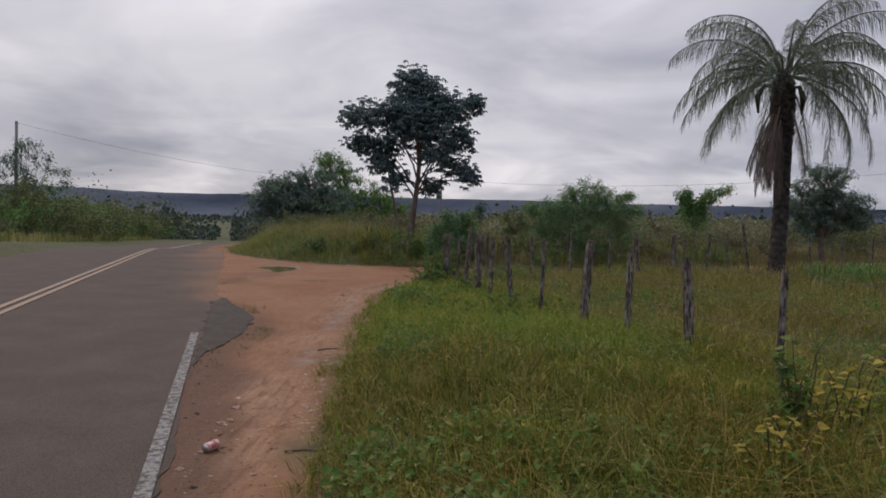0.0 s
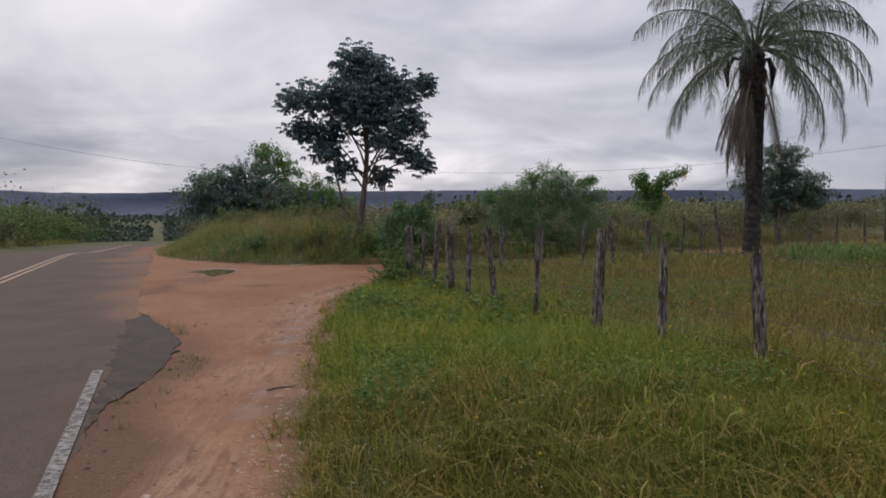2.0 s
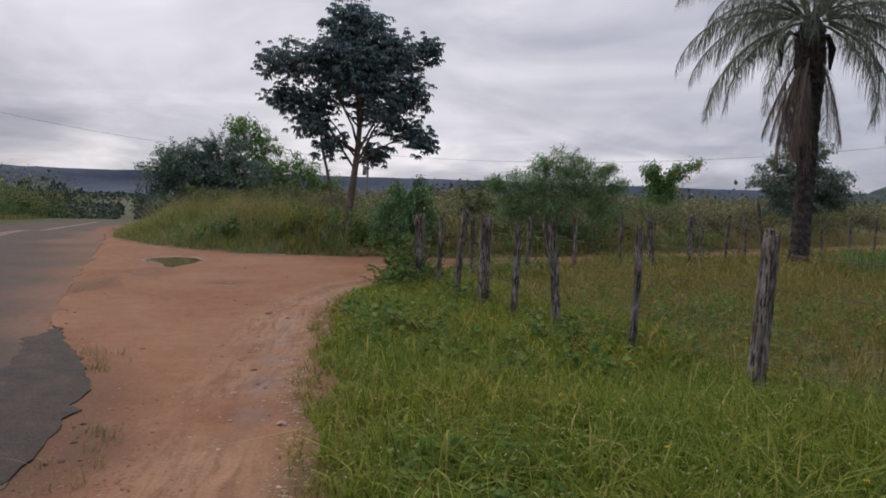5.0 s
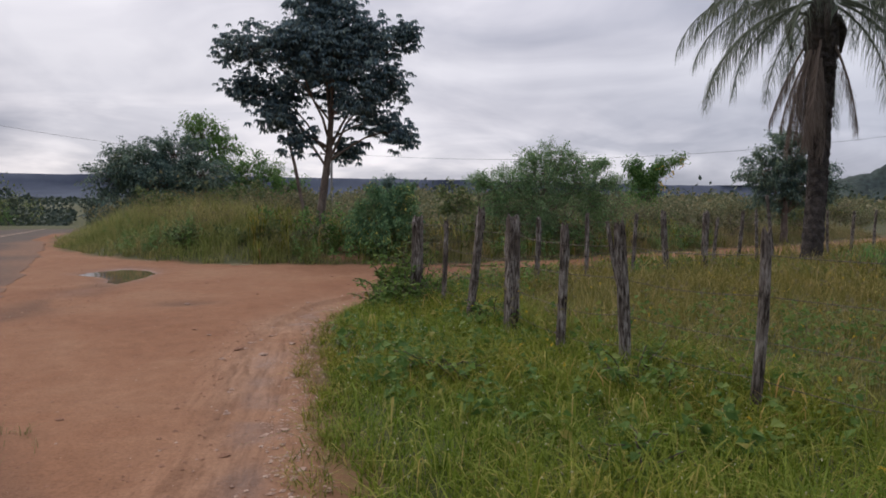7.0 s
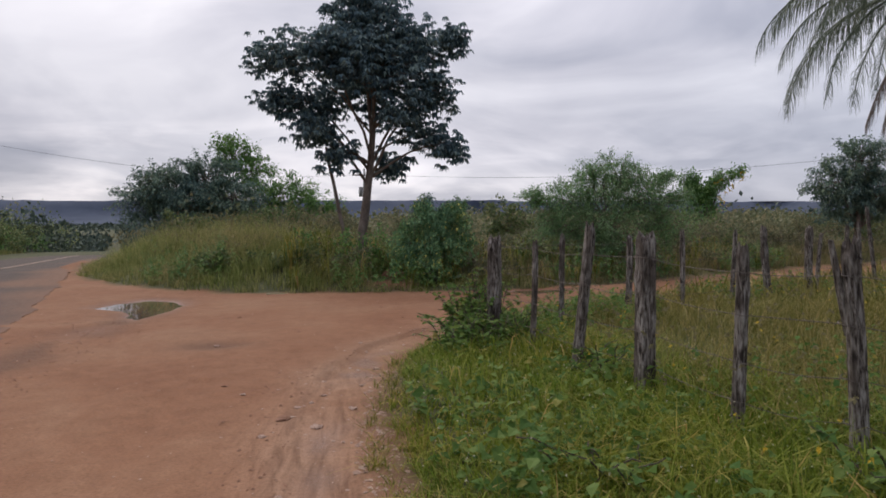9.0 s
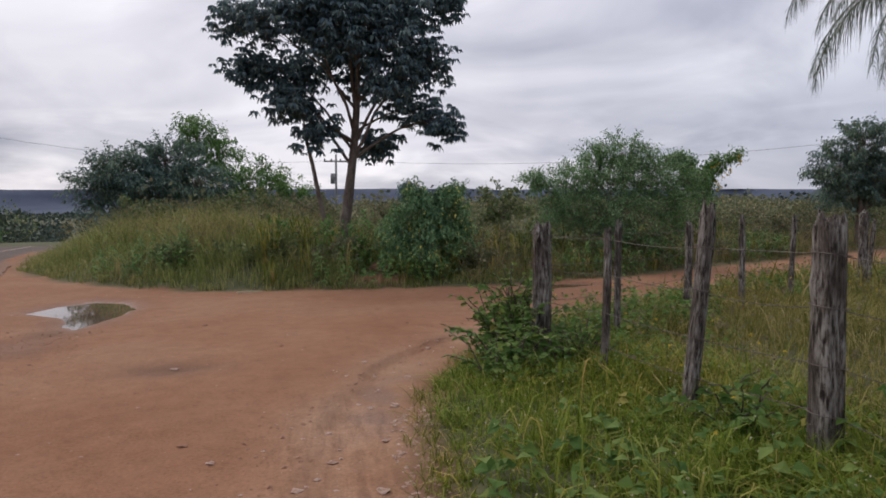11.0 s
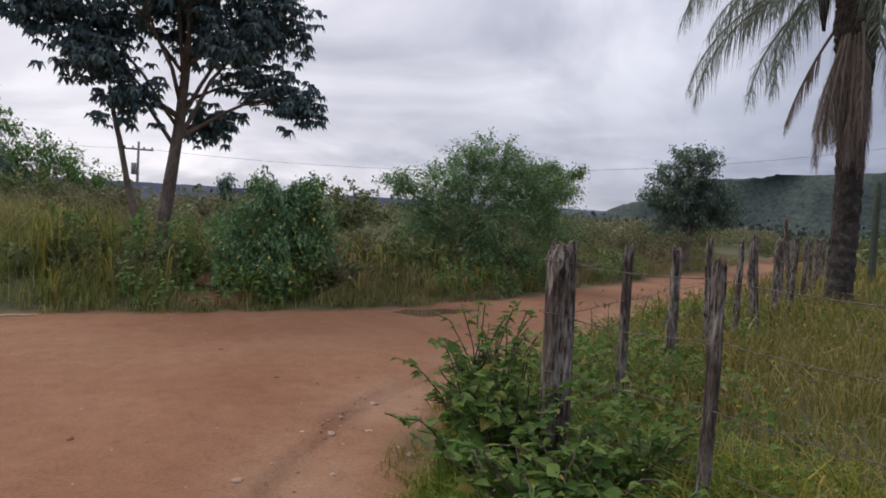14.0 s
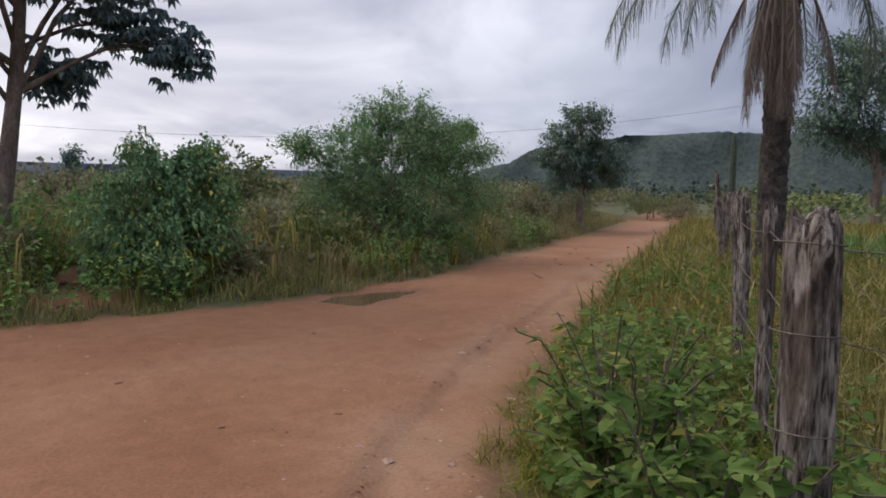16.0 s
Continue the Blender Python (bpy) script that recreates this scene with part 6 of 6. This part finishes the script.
gravel("tread_crumbs", "lumpy clay crumbs and stones along the trodden line", CLOD, 14000, (-4, 4, 9, 22), lambda x, y: on_dirt(x, y) & (np.abs(dv_(x, y) - np.where(y > 16, .74, .95) - .1 * wave(x, y, 1.2, 136)) < np.where(y > 16, .12, .24)), .005, .024, 135)
gravel("puddle_crumbs", "dark crumbs of clay trailing from the puddle", CLOD, 900, (-5.6, -4.2, 15, 20), on_dirt, .006, .026, 140)
gravel("verge_chips", "pink gravel chips between the tread and the verge", STONE, 9000, (-2.1, -.5, 5, 16), lambda x, y: on_dirt(x, y) & (np.abs(dv_(x, y) - .12) < .2 + .1 * wave(x, y, 3, 141)), .008, .024, 141)
gravel("tread_pebbles", "pale flat pebbles along the trodden line", STONE, 1500, (-4, 4, 4, 22), lambda x, y: on_dirt(x, y) & (np.abs(dv_(x, y) - .5) < .36), .014, .042, 137)


def stick(x, y, ln, rz, r=.008, mat=None, label="dry brown stick lying on the ground"):
    s = Soup(); tube(s, [(-ln / 2, 0, 0), (-ln * .1, ln * .05, .006), (ln * .25, -.01, .004), (ln / 2, .02, .01)], [r, r * .9, r * .8, r * .4], 6)
    o = new("stick", s.mesh("stick", mat or TWIG)); o.matrix_basis = pose(x, y, float(ground_z(x, y)) + r * .7, 0, 0, rz)
    tagged(o, label, "stick", "sticks on the ground")


log = Soup(); tube(log, [(-.8, 0, .02), (-.2, .05, .04), (.3, -.02, .03), (.8, .04, .05)], [.045, .05, .042, .03], 9, .1, np.random.default_rng(3))
log_ob = tagged(new("fallen_log", log.mesh("fallen_log", POST_WOOD)), "pale dead log lying in the field grass by the palm", "log")
log_ob.matrix_basis = pose(12.3, 23.2, float(ground_z(12.3, 23.2)) + .02, 0, 0, -25)
for a in [(-.85, 4.55, .3, 10), (-1.3, 8.2, .3, 30), (-.25, 17.1, .25, 50), (6.2, 24.2, .8, 60)]:
    stick(*a)
stick(-3.0, 23.35, .42, 4, .014, FLOWER_W, "pale bleached stick at the edge of the dirt")


def drink_can(x, y, rz):
    ob = thing("drink_can", "crumpled red and silver drink can lying on the gravel", "can", at=(x, y, float(ground_z(x, y)) + .033))
    ob.rotation_euler = (radians(90), 0, radians(rz))
    red = surface("red_can_paint", [(.4, (0.36, 0.09, 0.08)), (.6, (0.60, 0.42, 0.40))], 20, 3, 60, .2, (.3, .5), .05, .002, metal=.4)
    alu = surface("bare_aluminium", [(.3, (0.62, 0.62, 0.62)), (.7, (0.78, 0.78, 0.77))], 20, 3, 60, .1, (.25, .4), .02, .002, metal=.9)
    prof = [(-.061, .024), (-.056, .031), (-.045, .033), (0, .0315), (.045, .033), (.053, .030), (.058, .0265)]
    s = Soup(); tube(s, [(0, 0, z) for z, r in prof], [r for z, r in prof], 20, .02, np.random.default_rng(1), False)
    part("body", s.mesh("body", red, True), ob)
    s = Soup(); tube(s, [(0, 0, .057), (0, 0, .0605), (0, 0, .0605), (0, 0, .0555)], [.0265, .027, .0245, .0235], 20, 0, None, True)
    part("rim", s.mesh("rim", alu, True), ob, "shiny aluminium rim and lid")
    s = Soup(); tube(s, [(0, 0, -.0585), (0, 0, -.061)], [.025, .022], 20)
    part("base", s.mesh("base", alu, True), ob, "shiny aluminium base")


drink_can(-1.49, 4.55, -20)


# worn strip of older asphalt beyond the edge line
def shoulder():
    ys = np.arange(6.9, 13.2, .1)
    xr = np.interp(ys, [p[1] for p in ASPH_R], [p[0] for p in ASPH_R])
    rr = np.random.RandomState(9)
    r = np.stack([xr + .03 + rr.normal(0, .02, len(ys)), ys], 1)
    l = np.stack([-1.5 - .303 * (ys - 3.76), ys], 1)
    l[:, 0] = np.minimum(l[:, 0] + rr.normal(0, .04, len(ys)), r[:, 0] - .05)
    k = np.clip(np.minimum(ys - 6.9, 13.1 - ys) / .8, .03, 1)[:, None]
    l = r + (l - r) * k
    me = strip_between(l, r, "asphalt_patch", ASPHALT_OLD, .0165, .1)
    tagged(new("asphalt_patch", me), "dark crumbling asphalt patch beside the carriageway", "road", kind="structure")


shoulder()
lay_grass("edge_tufts", "thin dry grass tufts in the broken asphalt edge", DRY_GRASS, 3200, (-3.4, -1.2, 5.8, 12.5), lambda x, y: on_dirt(x, y) & (seg_dist(x, y, ASPH_R) < .45) & (wave(x, y, 2.4, 51) > .25), .04, .14, .006, 51, .6, .6, .04)
